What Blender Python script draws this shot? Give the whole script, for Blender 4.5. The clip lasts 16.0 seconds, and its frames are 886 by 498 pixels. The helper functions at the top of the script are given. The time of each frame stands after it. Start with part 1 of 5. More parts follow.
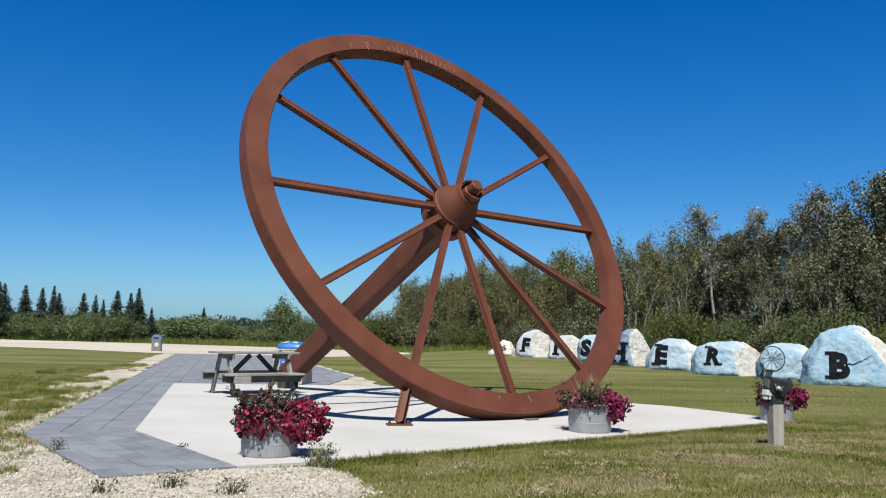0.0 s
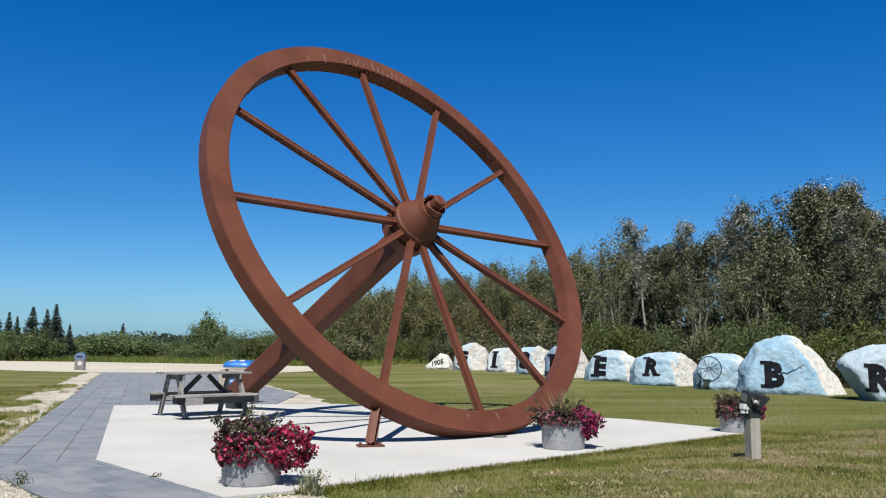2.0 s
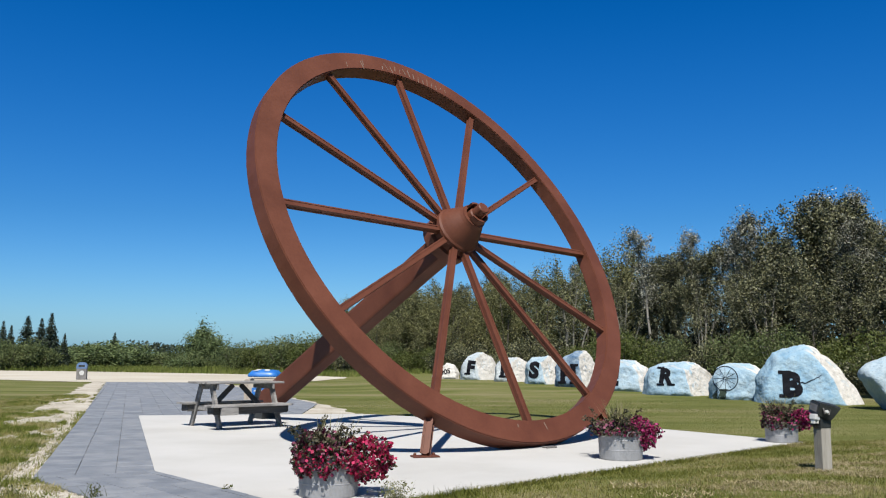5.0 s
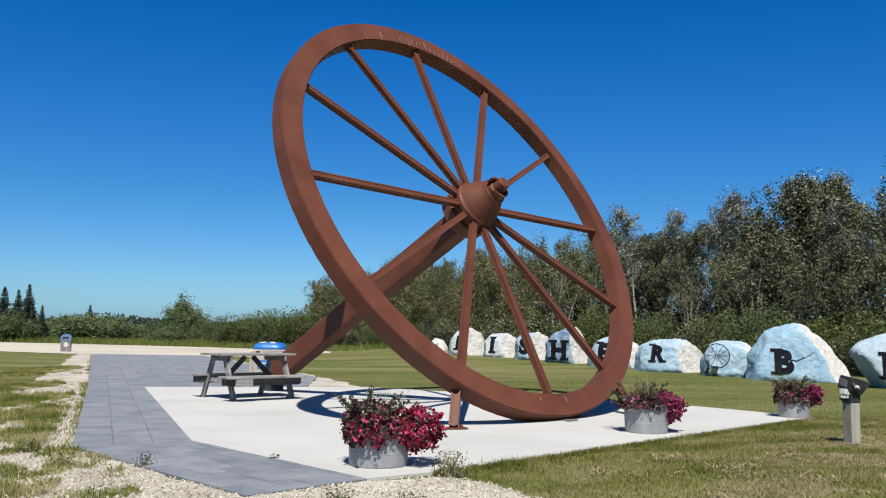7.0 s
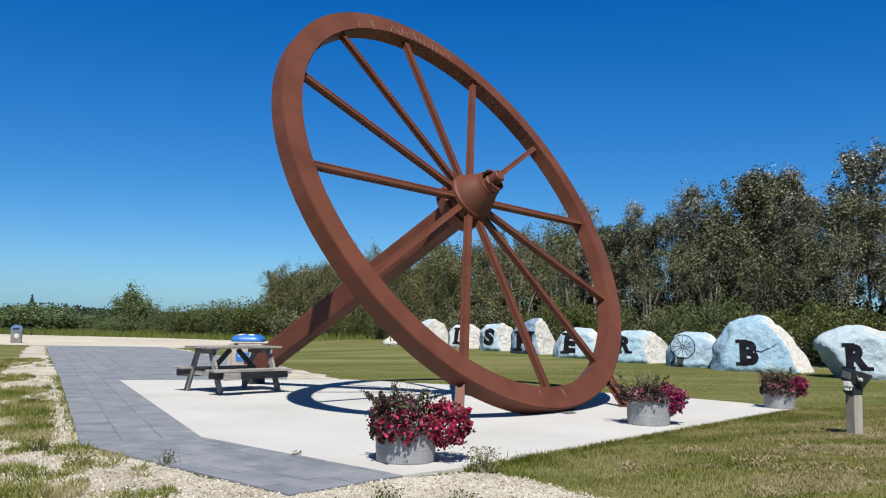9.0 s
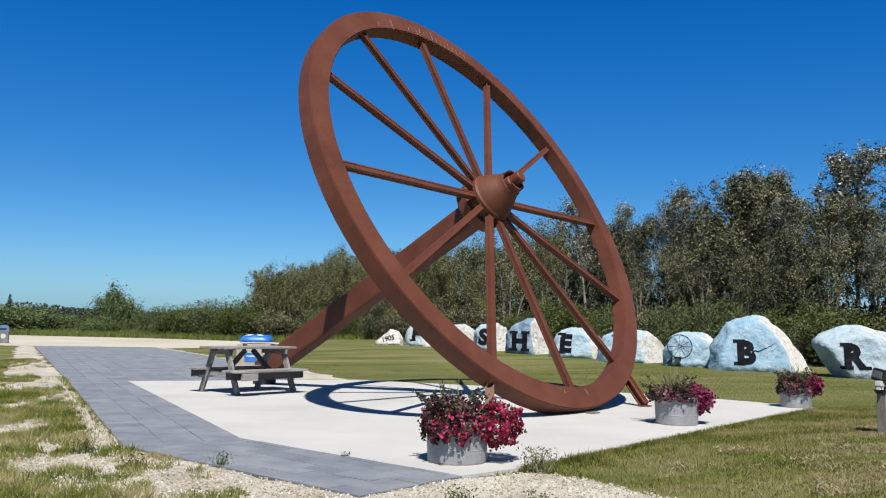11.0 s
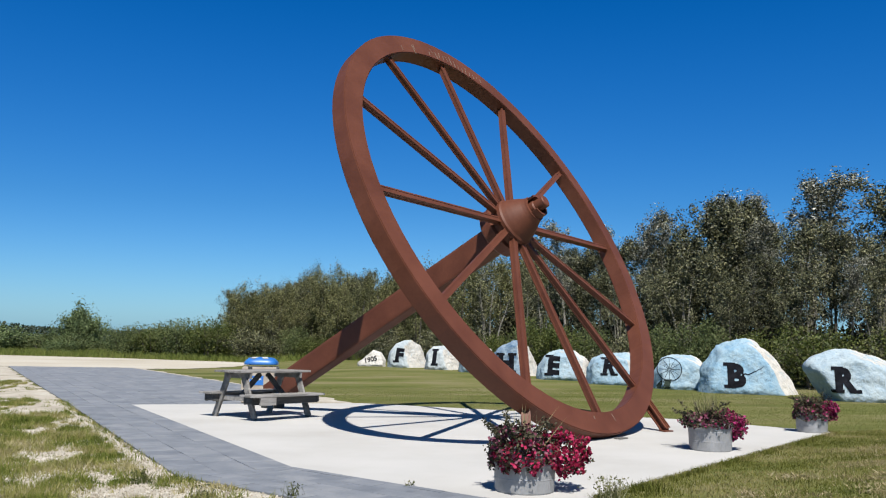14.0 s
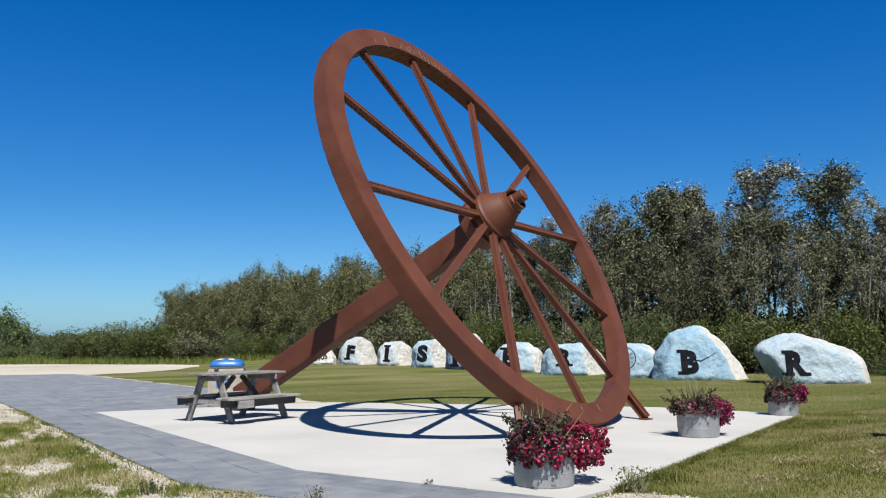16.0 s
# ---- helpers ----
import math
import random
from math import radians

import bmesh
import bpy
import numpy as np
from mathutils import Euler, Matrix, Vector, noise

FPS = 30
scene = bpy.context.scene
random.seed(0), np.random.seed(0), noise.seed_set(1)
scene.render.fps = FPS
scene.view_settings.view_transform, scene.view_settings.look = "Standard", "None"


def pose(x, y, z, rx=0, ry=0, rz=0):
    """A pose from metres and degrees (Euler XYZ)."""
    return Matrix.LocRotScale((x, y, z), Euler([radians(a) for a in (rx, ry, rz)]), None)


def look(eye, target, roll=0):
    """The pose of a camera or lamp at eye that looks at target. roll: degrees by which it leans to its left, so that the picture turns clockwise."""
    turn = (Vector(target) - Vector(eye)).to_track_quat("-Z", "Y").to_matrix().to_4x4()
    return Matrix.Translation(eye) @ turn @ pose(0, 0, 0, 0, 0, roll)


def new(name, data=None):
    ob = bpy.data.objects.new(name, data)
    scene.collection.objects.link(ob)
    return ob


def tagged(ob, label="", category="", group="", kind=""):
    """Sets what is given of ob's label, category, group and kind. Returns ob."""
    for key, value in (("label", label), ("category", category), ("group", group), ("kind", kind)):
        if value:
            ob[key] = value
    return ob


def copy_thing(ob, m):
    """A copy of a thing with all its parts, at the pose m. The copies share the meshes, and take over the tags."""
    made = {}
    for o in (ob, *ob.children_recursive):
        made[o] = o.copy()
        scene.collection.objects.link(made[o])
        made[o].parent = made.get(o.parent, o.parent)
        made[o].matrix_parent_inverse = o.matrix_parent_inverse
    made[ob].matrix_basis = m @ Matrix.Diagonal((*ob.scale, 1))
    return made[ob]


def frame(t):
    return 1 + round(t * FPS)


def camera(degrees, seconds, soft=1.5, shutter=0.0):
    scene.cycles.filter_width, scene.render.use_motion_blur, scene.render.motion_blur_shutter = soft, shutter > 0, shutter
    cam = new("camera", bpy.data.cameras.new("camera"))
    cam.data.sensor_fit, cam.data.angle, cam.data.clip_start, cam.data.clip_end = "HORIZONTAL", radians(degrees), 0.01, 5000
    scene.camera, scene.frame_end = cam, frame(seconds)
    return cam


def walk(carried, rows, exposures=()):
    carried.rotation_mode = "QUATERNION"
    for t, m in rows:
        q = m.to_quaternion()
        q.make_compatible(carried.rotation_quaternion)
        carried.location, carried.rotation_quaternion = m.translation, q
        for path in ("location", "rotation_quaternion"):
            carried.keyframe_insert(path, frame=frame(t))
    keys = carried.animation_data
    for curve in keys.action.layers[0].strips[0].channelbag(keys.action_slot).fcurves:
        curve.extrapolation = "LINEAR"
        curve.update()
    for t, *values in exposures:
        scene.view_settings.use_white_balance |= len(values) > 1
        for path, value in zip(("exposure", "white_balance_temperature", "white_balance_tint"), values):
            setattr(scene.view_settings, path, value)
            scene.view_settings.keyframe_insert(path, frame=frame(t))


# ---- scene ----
cam = camera(55.5, 16.0, 1.15)
PATH = [
    (0, (0.607, 0.579, 1.252), (0.549, 2.568, 1.455), 1.2),
    (0.5, (0.479, 0.692, 1.285), (0.444, 2.68, 1.495), 1.3),
    (1, (0.316, 0.745, 1.312), (0.348, 2.733, 1.531), 1.0),
    (1.5, (0.105, 0.738, 1.324), (0.216, 2.723, 1.546), 0.5),
    (2, (-0.037, 0.748, 1.322), (0.084, 2.73, 1.556), 0.4),
    (2.5, (-0.199, 0.831, 1.332), (-0.072, 2.81, 1.589), 0.4),
    (3, (-0.348, 0.849, 1.338), (-0.242, 2.828, 1.61), 0.9),
    (3.5, (-0.479, 0.869, 1.33), (-0.376, 2.847, 1.605), 1.2),
    (4, (-0.638, 0.88, 1.331), (-0.515, 2.858, 1.597), 0.5),
    (6.3, (-1.372, 1.013, 1.273), (-1.197, 2.992, 1.509), 0.9),
    (6.5, (-1.469, 0.974, 1.279), (-1.288, 2.953, 1.499), 0.9),
    (7, (-1.65, 1.005, 1.256), (-1.445, 2.984, 1.458), 1.0),
    (7.5, (-1.834, 1.111, 1.26), (-1.612, 3.089, 1.454), 1.2),
    (8, (-2.014, 1.137, 1.278), (-1.77, 3.113, 1.463), 1.4),
    (8.5, (-2.252, 1.165, 1.283), (-1.948, 3.133, 1.462), 1.1),
    (9, (-2.404, 1.18, 1.286), (-2.077, 3.145, 1.467), 1.0),
    (11.5, (-3.25, 1.395, 1.281), (-2.85, 3.347, 1.462), 0.4),
    (12, (-3.399, 1.506, 1.308), (-2.977, 3.448, 1.533), -0.3),
    (12.5, (-3.563, 1.543, 1.332), (-3.122, 3.479, 1.571), 0.3),
    (13, (-3.742, 1.479, 1.344), (-3.299, 3.415, 1.578), 0.8),
    (13.5, (-3.868, 1.475, 1.341), (-3.411, 3.409, 1.571), 1.3),
    (14, (-4.06, 1.519, 1.343), (-3.603, 3.453, 1.572), 1.2),
    (14.5, (-4.245, 1.571, 1.359), (-3.794, 3.505, 1.594), 1.3),
    (15, (-4.416, 1.654, 1.37), (-3.917, 3.578, 1.592), 0.9),
    (15.5, (-4.601, 1.694, 1.364), (-4.037, 3.602, 1.568), 0.1),
    (16, (-4.772, 1.821, 1.351), (-4.163, 3.714, 1.569), -0.5),
]
walk(cam, [(t, look(eye, target, roll)) for t, eye, target, roll in PATH], [(0, 0.7), (16, 0.7)])

# ---- light ----
TO_SUN = Vector((-0.07, -0.70, 1.0)).normalized()
world = bpy.data.worlds.new("world")
scene.world = world
world.use_nodes = True
wn, wl = world.node_tree.nodes, world.node_tree.links
wn.clear()
sky = wn.new("ShaderNodeTexSky")
sky.sky_type = "NISHITA"
sky.sun_disc = False
sky.sun_elevation = math.asin(TO_SUN.z)
sky.sun_rotation = radians(185.7)
sky.altitude = 200
sky.air_density, sky.dust_density, sky.ozone_density = 1.0, 0.7, 2.2
tint = wn.new("ShaderNodeMix")
tint.data_type, tint.blend_type = "RGBA", "MULTIPLY"
tint.inputs["Factor"].default_value = 1.0
# deep blue overhead, paler where the sky is brighter, towards the horizon
grey = wn.new("ShaderNodeRGBToBW")
pale = wn.new("ShaderNodeMapRange")
pale.inputs["From Min"].default_value, pale.inputs["From Max"].default_value = 1.5, 7.0
hue = wn.new("ShaderNodeMix")
hue.data_type = "RGBA"
hue.inputs["A"].default_value = (0.29, 0.78, 1.46, 1)
hue.inputs["B"].default_value = (0.62, 1.0, 1.28, 1)
wl.new(sky.outputs["Color"], grey.inputs[0])
wl.new(grey.outputs[0], pale.inputs["Value"])
wl.new(pale.outputs[0], hue.inputs["Factor"])
wl.new(hue.outputs["Result"], tint.inputs["B"])
sat = wn.new("ShaderNodeHueSaturation")
sat.inputs["Saturation"].default_value = 1.08
sat.inputs["Value"].default_value = 1.0
bg = wn.new("ShaderNodeBackground")
bg.inputs["Strength"].default_value = 0.0502
wout = wn.new("ShaderNodeOutputWorld")
wl.new(sky.outputs["Color"], tint.inputs["A"])
wl.new(tint.outputs["Result"], sat.inputs["Color"])
# the blue goes on deepening towards the zenith
way = wn.new("ShaderNodeTexCoord")
split = wn.new("ShaderNodeSeparateXYZ")
wl.new(way.outputs["Generated"], split.inputs[0])
deep = wn.new("ShaderNodeMapRange")
deep.interpolation_type = "SMOOTHSTEP"
deep.inputs["From Min"].default_value, deep.inputs["From Max"].default_value = 0.3, 0.95
deep.inputs["To Min"].default_value, deep.inputs["To Max"].default_value = 1.0, 0.34
wl.new(split.outputs["Z"], deep.inputs["Value"])
wl.new(deep.outputs[0], sat.inputs["Value"])
# clear air: the low sky keeps its blue down to the horizon
low = wn.new("ShaderNodeMapRange")
low.inputs["From Min"].default_value, low.inputs["From Max"].default_value = 0.0, 0.16
wl.new(split.outputs["Z"], low.inputs["Value"])
band = wn.new("ShaderNodeMix")
band.data_type = "RGBA"
band.inputs["A"].default_value = (1.22, 1.13, 1.25, 1)
band.inputs["B"].default_value = (1, 1, 1, 1)
wl.new(low.outputs[0], band.inputs["Factor"])
clear = wn.new("ShaderNodeMix")
clear.data_type, clear.blend_type = "RGBA", "MULTIPLY"
clear.inputs["Factor"].default_value = 1.0
wl.new(sat.outputs["Color"], clear.inputs["A"])
wl.new(band.outputs["Result"], clear.inputs["B"])
wl.new(clear.outputs["Result"], bg.inputs["Color"])
wl.new(bg.outputs["Background"], wout.inputs["Surface"])

sun = new("sun", bpy.data.lights.new("sun", "SUN"))
sun.data.energy = 5.0
sun.data.angle = radians(0.53)
sun.data.color = (1.0, 0.96, 0.9)
sun.matrix_world = look(TO_SUN * 60, (0, 0, 0))

# ---- materials ----


def material(name, colours, scales=(3.0, 40.0), rough=0.7, rough_var=0.15, metal=0.0, bump=0.2, bump_scale=60.0, space="Object", spread=0.0, sheen=0.0, translucent=0.0, spec=0.5, stretch=(1, 1, 1), detail=6.0, contrast=1.0, relief=0.02):
    """A surface that runs between the colours by broad stains and fine grain, with fine relief; spread: how far single pieces differ."""
    m = bpy.data.materials.new(name)
    m.use_nodes = True
    n, l = m.node_tree.nodes, m.node_tree.links
    b = n["Principled BSDF"]
    co = n.new("ShaderNodeTexCoord")
    mp = n.new("ShaderNodeMapping")
    mp.inputs["Scale"].default_value = stretch
    if space == "World":
        geo = n.new("ShaderNodeNewGeometry")
        l.new(geo.outputs["Position"], mp.inputs["Vector"])
    else:
        l.new(co.outputs["Object"], mp.inputs["Vector"])
    broad, fine = n.new("ShaderNodeTexNoise"), n.new("ShaderNodeTexNoise")
    for t, s, d in ((broad, scales[0], 4.0), (fine, scales[1], detail)):
        t.inputs["Scale"].default_value = s
        t.inputs["Detail"].default_value = d
        t.inputs["Roughness"].default_value = 0.6
        l.new(mp.outputs["Vector"], t.inputs["Vector"])
    add = n.new("ShaderNodeMath")
    add.operation = "MULTIPLY_ADD"
    l.new(fine.outputs["Fac"], add.inputs[0])
    add.inputs[1].default_value = 0.45
    half = n.new("ShaderNodeMath")
    half.operation = "MULTIPLY_ADD"
    l.new(broad.outputs["Fac"], half.inputs[0])
    half.inputs[1].default_value = contrast
    half.inputs[2].default_value = 0.275 - 0.5 * contrast
    l.new(half.outputs[0], add.inputs[2])
    last = add
    if spread:
        info = n.new("ShaderNodeObjectInfo")
        isl = n.new("ShaderNodeNewGeometry")
        both = n.new("ShaderNodeMath")
        both.operation = "ADD"
        l.new(info.outputs["Random"], both.inputs[0])
        l.new(isl.outputs["Random Per Island"], both.inputs[1])
        fr = n.new("ShaderNodeMath")
        fr.operation = "FRACT"
        l.new(both.outputs[0], fr.inputs[0])
        cen = n.new("ShaderNodeMath")
        cen.operation = "MULTIPLY_ADD"
        l.new(fr.outputs[0], cen.inputs[0])
        cen.inputs[1].default_value = spread
        l.new(add.outputs[0], cen.inputs[2])
        off = n.new("ShaderNodeMath")
        off.operation = "SUBTRACT"
        l.new(cen.outputs[0], off.inputs[0])
        off.inputs[1].default_value = spread / 2
        last = off
    ramp = n.new("ShaderNodeValToRGB")
    el = ramp.color_ramp.elements
    while len(el) < len(colours):
        el.new(0.5)
    for i, c in enumerate(colours):
        el[i].position = 0.25 + 0.5 * i / max(1, len(colours) - 1)
        el[i].color = (*c, 1)
    l.new(last.outputs[0], ramp.inputs["Fac"])
    l.new(ramp.outputs["Color"], b.inputs["Base Color"])
    b.inputs["Metallic"].default_value = metal
    b.inputs["Specular IOR Level"].default_value = spec
    rr = n.new("ShaderNodeMath")
    rr.operation = "MULTIPLY_ADD"
    l.new(fine.outputs["Fac"], rr.inputs[0])
    rr.inputs[1].default_value = rough_var
    rr.inputs[2].default_value = rough - rough_var / 2
    l.new(rr.outputs[0], b.inputs["Roughness"])
    if bump:
        rel = n.new("ShaderNodeTexNoise")
        rel.inputs["Scale"].default_value = bump_scale
        rel.inputs["Detail"].default_value = 5.0
        l.new(mp.outputs["Vector"], rel.inputs["Vector"])
        bp = n.new("ShaderNodeBump")
        bp.inputs["Strength"].default_value = bump
        bp.inputs["Distance"].default_value = relief
        l.new(rel.outputs["Fac"], bp.inputs["Height"])
        l.new(bp.outputs["Normal"], b.inputs["Normal"])
    if translucent:
        tr = n.new("ShaderNodeBsdfTranslucent")
        l.new(ramp.outputs["Color"], tr.inputs["Color"])
        mix = n.new("ShaderNodeMixShader")
        mix.inputs[0].default_value = translucent
        l.new(b.outputs[0], mix.inputs[1])
        l.new(tr.outputs[0], mix.inputs[2])
        l.new(mix.outputs[0], n["Material Output"].inputs["Surface"])
    return m


RUST = material("brown_steel", [(0.0693, 0.0211, 0.0106), (0.095, 0.0309, 0.0163), (0.1216, 0.0415, 0.0233)], (1.2, 30), 0.58, 0.12, 0.0, 0.0, 30, spec=0.28)
CONCRETE = material("pale_concrete", [(0.335, 0.328, 0.308), (0.383, 0.378, 0.362), (0.42, 0.414, 0.4)], (0.5, 55), 0.85, 0.1, 0, 0.12, 120, space="World", spec=0.2)
PAVER = material("blue_grey_paver", [(0.1134, 0.1264, 0.1458), (0.1523, 0.1652, 0.1847), (0.2009, 0.2106, 0.2236)], (2.6, 60), 0.8, 0.15, 0, 0.25, 140, space="World", spread=0.24, spec=0.25)
JOINT = material("paver_bed", [(0.0857, 0.0918, 0.101), (0.1224, 0.1285, 0.1346)], (3, 60), 0.95, 0.05, 0, 0.3, 150, space="World")
GRAVEL = material("limestone_gravel", [(0.216, 0.1908, 0.144), (0.3528, 0.324, 0.27), (0.4464, 0.4176, 0.36)], (1.2, 34), 0.95, 0.05, 0, 0.9, 30, space="World", spec=0.1)
STONE = material("limestone_chip", [(0.2376, 0.2088, 0.1584), (0.36, 0.3276, 0.2664), (0.4608, 0.432, 0.3744)], (2, 40), 0.95, 0.05, 0, 0.2, 90, space="World", spread=0.6, spec=0.1)
ROADSTONE = material("gravel_road", [(0.306, 0.2754, 0.2203), (0.3794, 0.3488, 0.2876), (0.4284, 0.4039, 0.3488)], (0.12, 6), 0.95, 0.05, 0, 0.5, 12, space="World", spec=0.1)
LAWN = material("lawn", [(0.0685, 0.0808, 0.0184), (0.0949, 0.1022, 0.0294), (0.1194, 0.1175, 0.0428), (0.1499, 0.1377, 0.0673)], (0.5, 9), 0.95, 0.05, 0, 0.8, 22, space="World", spec=0.1, stretch=(0.3, 1, 1), contrast=1.9)
LAWNBLADE = material("mown_blade", [(0.0967, 0.1138, 0.0257), (0.1285, 0.1383, 0.0398), (0.1744, 0.1665, 0.0685)], (0.4, 6), 0.7, 0.1, 0, 0, 22, space="World", spread=0.12, translucent=0.25, spec=0.2, stretch=(0.3, 1, 1), contrast=1.9)
BLADE = material("grass_blade", [(0.072, 0.085, 0.0115), (0.126, 0.131, 0.0259), (0.1836, 0.1714, 0.0547), (0.2664, 0.2304, 0.1152)], (0.9, 9), 0.7, 0.1, 0, 0, 22, space="World", spread=0.25, translucent=0.3, spec=0.2, contrast=1.7)
VERGE = material("verge_blade", [(0.0734, 0.0994, 0.0121), (0.1339, 0.1555, 0.0259), (0.216, 0.2074, 0.0605), (0.3283, 0.2851, 0.1469)], (1.3, 9), 0.7, 0.1, 0, 0, 22, space="World", spread=0.3, translucent=0.3, spec=0.2, contrast=1.8)
STRAW = material("dry_straw", [(0.1683, 0.1378, 0.0651), (0.2525, 0.2104, 0.1148), (0.3595, 0.3099, 0.1989)], (2.5, 20), 0.85, 0.1, 0, 0, 22, space="World", spread=0.5, translucent=0.15, spec=0.1)
WEED = material("weed_leaf", [(0.0367, 0.0521, 0.0122), (0.0673, 0.0796, 0.0215), (0.1224, 0.1163, 0.049)], (2.5, 12), 0.7, 0.1, 0, 0, 22, space="World", spread=0.5, translucent=0.25, spec=0.2)
PALEWEED = material("pale_flowered_weed", [(0.0648, 0.0792, 0.0216), (0.1224, 0.1296, 0.0432), (0.2376, 0.2304, 0.144)], (2.5, 12), 0.7, 0.1, 0, 0, 22, space="World", spread=0.6, translucent=0.25, spec=0.2)
MEADOW = material("meadow_grass", [(0.0704, 0.0949, 0.0184), (0.104, 0.1285, 0.0275), (0.1499, 0.156, 0.049)], (0.12, 2), 0.8, 0.1, 0, 0, 22, space="World", spread=0.35, translucent=0.2, spec=0.15)
WOOD = material("weathered_grey_wood", [(0.0972, 0.0933, 0.0888), (0.2009, 0.1925, 0.1814), (0.324, 0.311, 0.2948)], (3, 18), 0.85, 0.1, 0, 0.35, 40, stretch=(0.35, 2.5, 2.5), spec=0.2, spread=0.2)
# the table's grey wood again, darkened for the shade under seats and top
SHADEWOOD = material("shaded_weathered_wood", [(0.0324, 0.0324, 0.0317), (0.0612, 0.0598, 0.0576), (0.108, 0.1044, 0.1008)], (3, 18), 0.85, 0.1, 0, 0.35, 40, stretch=(0.35, 2.5, 2.5), spec=0.2, spread=0.2)
POSTWOOD = material("pale_post_wood", [(0.1714, 0.153, 0.1224), (0.257, 0.2387, 0.202), (0.3182, 0.2999, 0.2632)], (3, 20), 0.9, 0.1, 0, 0.4, 40, stretch=(3, 3, 0.35), spec=0.2)
ZINC = material("galvanised_steel", [(0.1836, 0.1866, 0.1897), (0.2448, 0.2479, 0.2509), (0.306, 0.309, 0.3121)], (4, 30), 0.5, 0.2, 0.25, 0.1, 60, spec=0.5)
BLACK = material("black_housing", [(0.0073, 0.0086, 0.0079), (0.0153, 0.0171, 0.0159), (0.0306, 0.0336, 0.0306)], (5, 40), 0.5, 0.2, 0, 0.05, 60)
WHITEP = material("white_plastic", [(0.3672, 0.3672, 0.3488), (0.4406, 0.4406, 0.4223), (0.4896, 0.4896, 0.4774)], (6, 40), 0.5, 0.1, 0, 0.05, 60)
BLUEP = material("blue_plastic", [(0.0122, 0.0796, 0.2815), (0.0184, 0.1163, 0.3672), (0.0367, 0.1652, 0.4284)], (4, 30), 0.4, 0.1, 0, 0.04, 50)
DULLBLUE = material("faded_blue_plastic", [(0.0576, 0.1008, 0.1872), (0.0864, 0.144, 0.2592), (0.1224, 0.1944, 0.3024)], (4, 30), 0.5, 0.1, 0, 0.04, 50)
BEIGE = material("beige_panel", [(0.2203, 0.1897, 0.153), (0.2815, 0.2448, 0.202), (0.3366, 0.306, 0.257)], (3, 40), 0.85, 0.1, 0, 0.15, 80)
GREYBIN = material("grey_bin_panel", [(0.0857, 0.0796, 0.0734), (0.1346, 0.1285, 0.1224), (0.1836, 0.1775, 0.1714)], (3, 40), 0.8, 0.1, 0, 0.15, 80)
INK = material("black_letter_paint", [(0.0024, 0.0024, 0.0042), (0.0049, 0.0055, 0.0079), (0.011, 0.0116, 0.0159)], (4, 30), 0.85, 0.1, 0, 0.2, 25, spec=0.1)
MOSS = material("dark_moss", [(0.0086, 0.0144, 0.013), (0.0216, 0.0324, 0.0252), (0.0432, 0.0576, 0.0432)], (5, 30), 0.9, 0.1, 0, 0.3, 25, spec=0.1)
PALEMARK = material("worn_pale_paint", [(0.1063, 0.0645, 0.0455), (0.1518, 0.1063, 0.0797), (0.1897, 0.1442, 0.1138)], (6, 60), 0.8, 0.1, 0, 0)
BARK = material("grey_bark", [(0.049, 0.0428, 0.0336), (0.0979, 0.0887, 0.0734), (0.1836, 0.1714, 0.1469)], (2, 14), 0.95, 0.05, 0, 0.5, 30, stretch=(2, 2, 0.5), spec=0.1)
PALEBARK = material("pale_aspen_bark", [(0.1322, 0.1234, 0.1014), (0.2027, 0.1917, 0.1652), (0.2644, 0.2534, 0.2247)], (2, 14), 0.9, 0.05, 0, 0.3, 30, stretch=(2, 2, 0.6), spec=0.1)
SOIL = material("potting_soil", [(0.0122, 0.0086, 0.0061), (0.0245, 0.0184, 0.0122)], (6, 40), 0.95, 0.05, 0, 0.6, 60)


def leaf_material(name, colours, translucent=0.25, scale=0.5, spread=0.7, rough=0.6, spec=0.3):
    return material(name, colours, (scale, 4), rough, 0.2, 0, 0, space="World", spread=spread, translucent=translucent, spec=spec)


LEAF_OLIVE = leaf_material("olive_leaves", [(0.0116, 0.0149, 0.0057), (0.0298, 0.0347, 0.0132), (0.0828, 0.0861, 0.0381), (0.207, 0.2029, 0.1076)], 0.14, rough=0.5, spec=0.4)
LEAF_WILLOW = leaf_material("willow_leaves", [(0.0389, 0.0449, 0.0138), (0.0734, 0.0794, 0.0259), (0.1296, 0.1296, 0.0502), (0.216, 0.2074, 0.095)], 0.2, rough=0.55, spec=0.3)
LEAF_LONE = leaf_material("grey_green_leaves", [(0.0474, 0.0691, 0.0234), (0.0807, 0.1130, 0.0401), (0.1328, 0.1726, 0.0694)], 0.2)
# leaf colour darkened to stand for the shade deep in the wood
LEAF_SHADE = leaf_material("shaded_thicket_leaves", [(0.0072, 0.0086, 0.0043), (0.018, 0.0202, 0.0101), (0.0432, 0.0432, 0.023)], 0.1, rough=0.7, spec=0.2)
LEAF_GREY = leaf_material("silver_green_leaves", [(0.0166, 0.0199, 0.0099), (0.0538, 0.0572, 0.0339), (0.149, 0.149, 0.1019), (0.3726, 0.3685, 0.2981)], 0.16, rough=0.45, spec=0.5)
LEAF_GREEN = leaf_material("fresh_green_leaves", [(0.0405, 0.0593, 0.0107), (0.0728, 0.0916, 0.0195), (0.1131, 0.1267, 0.0351)], 0.3)
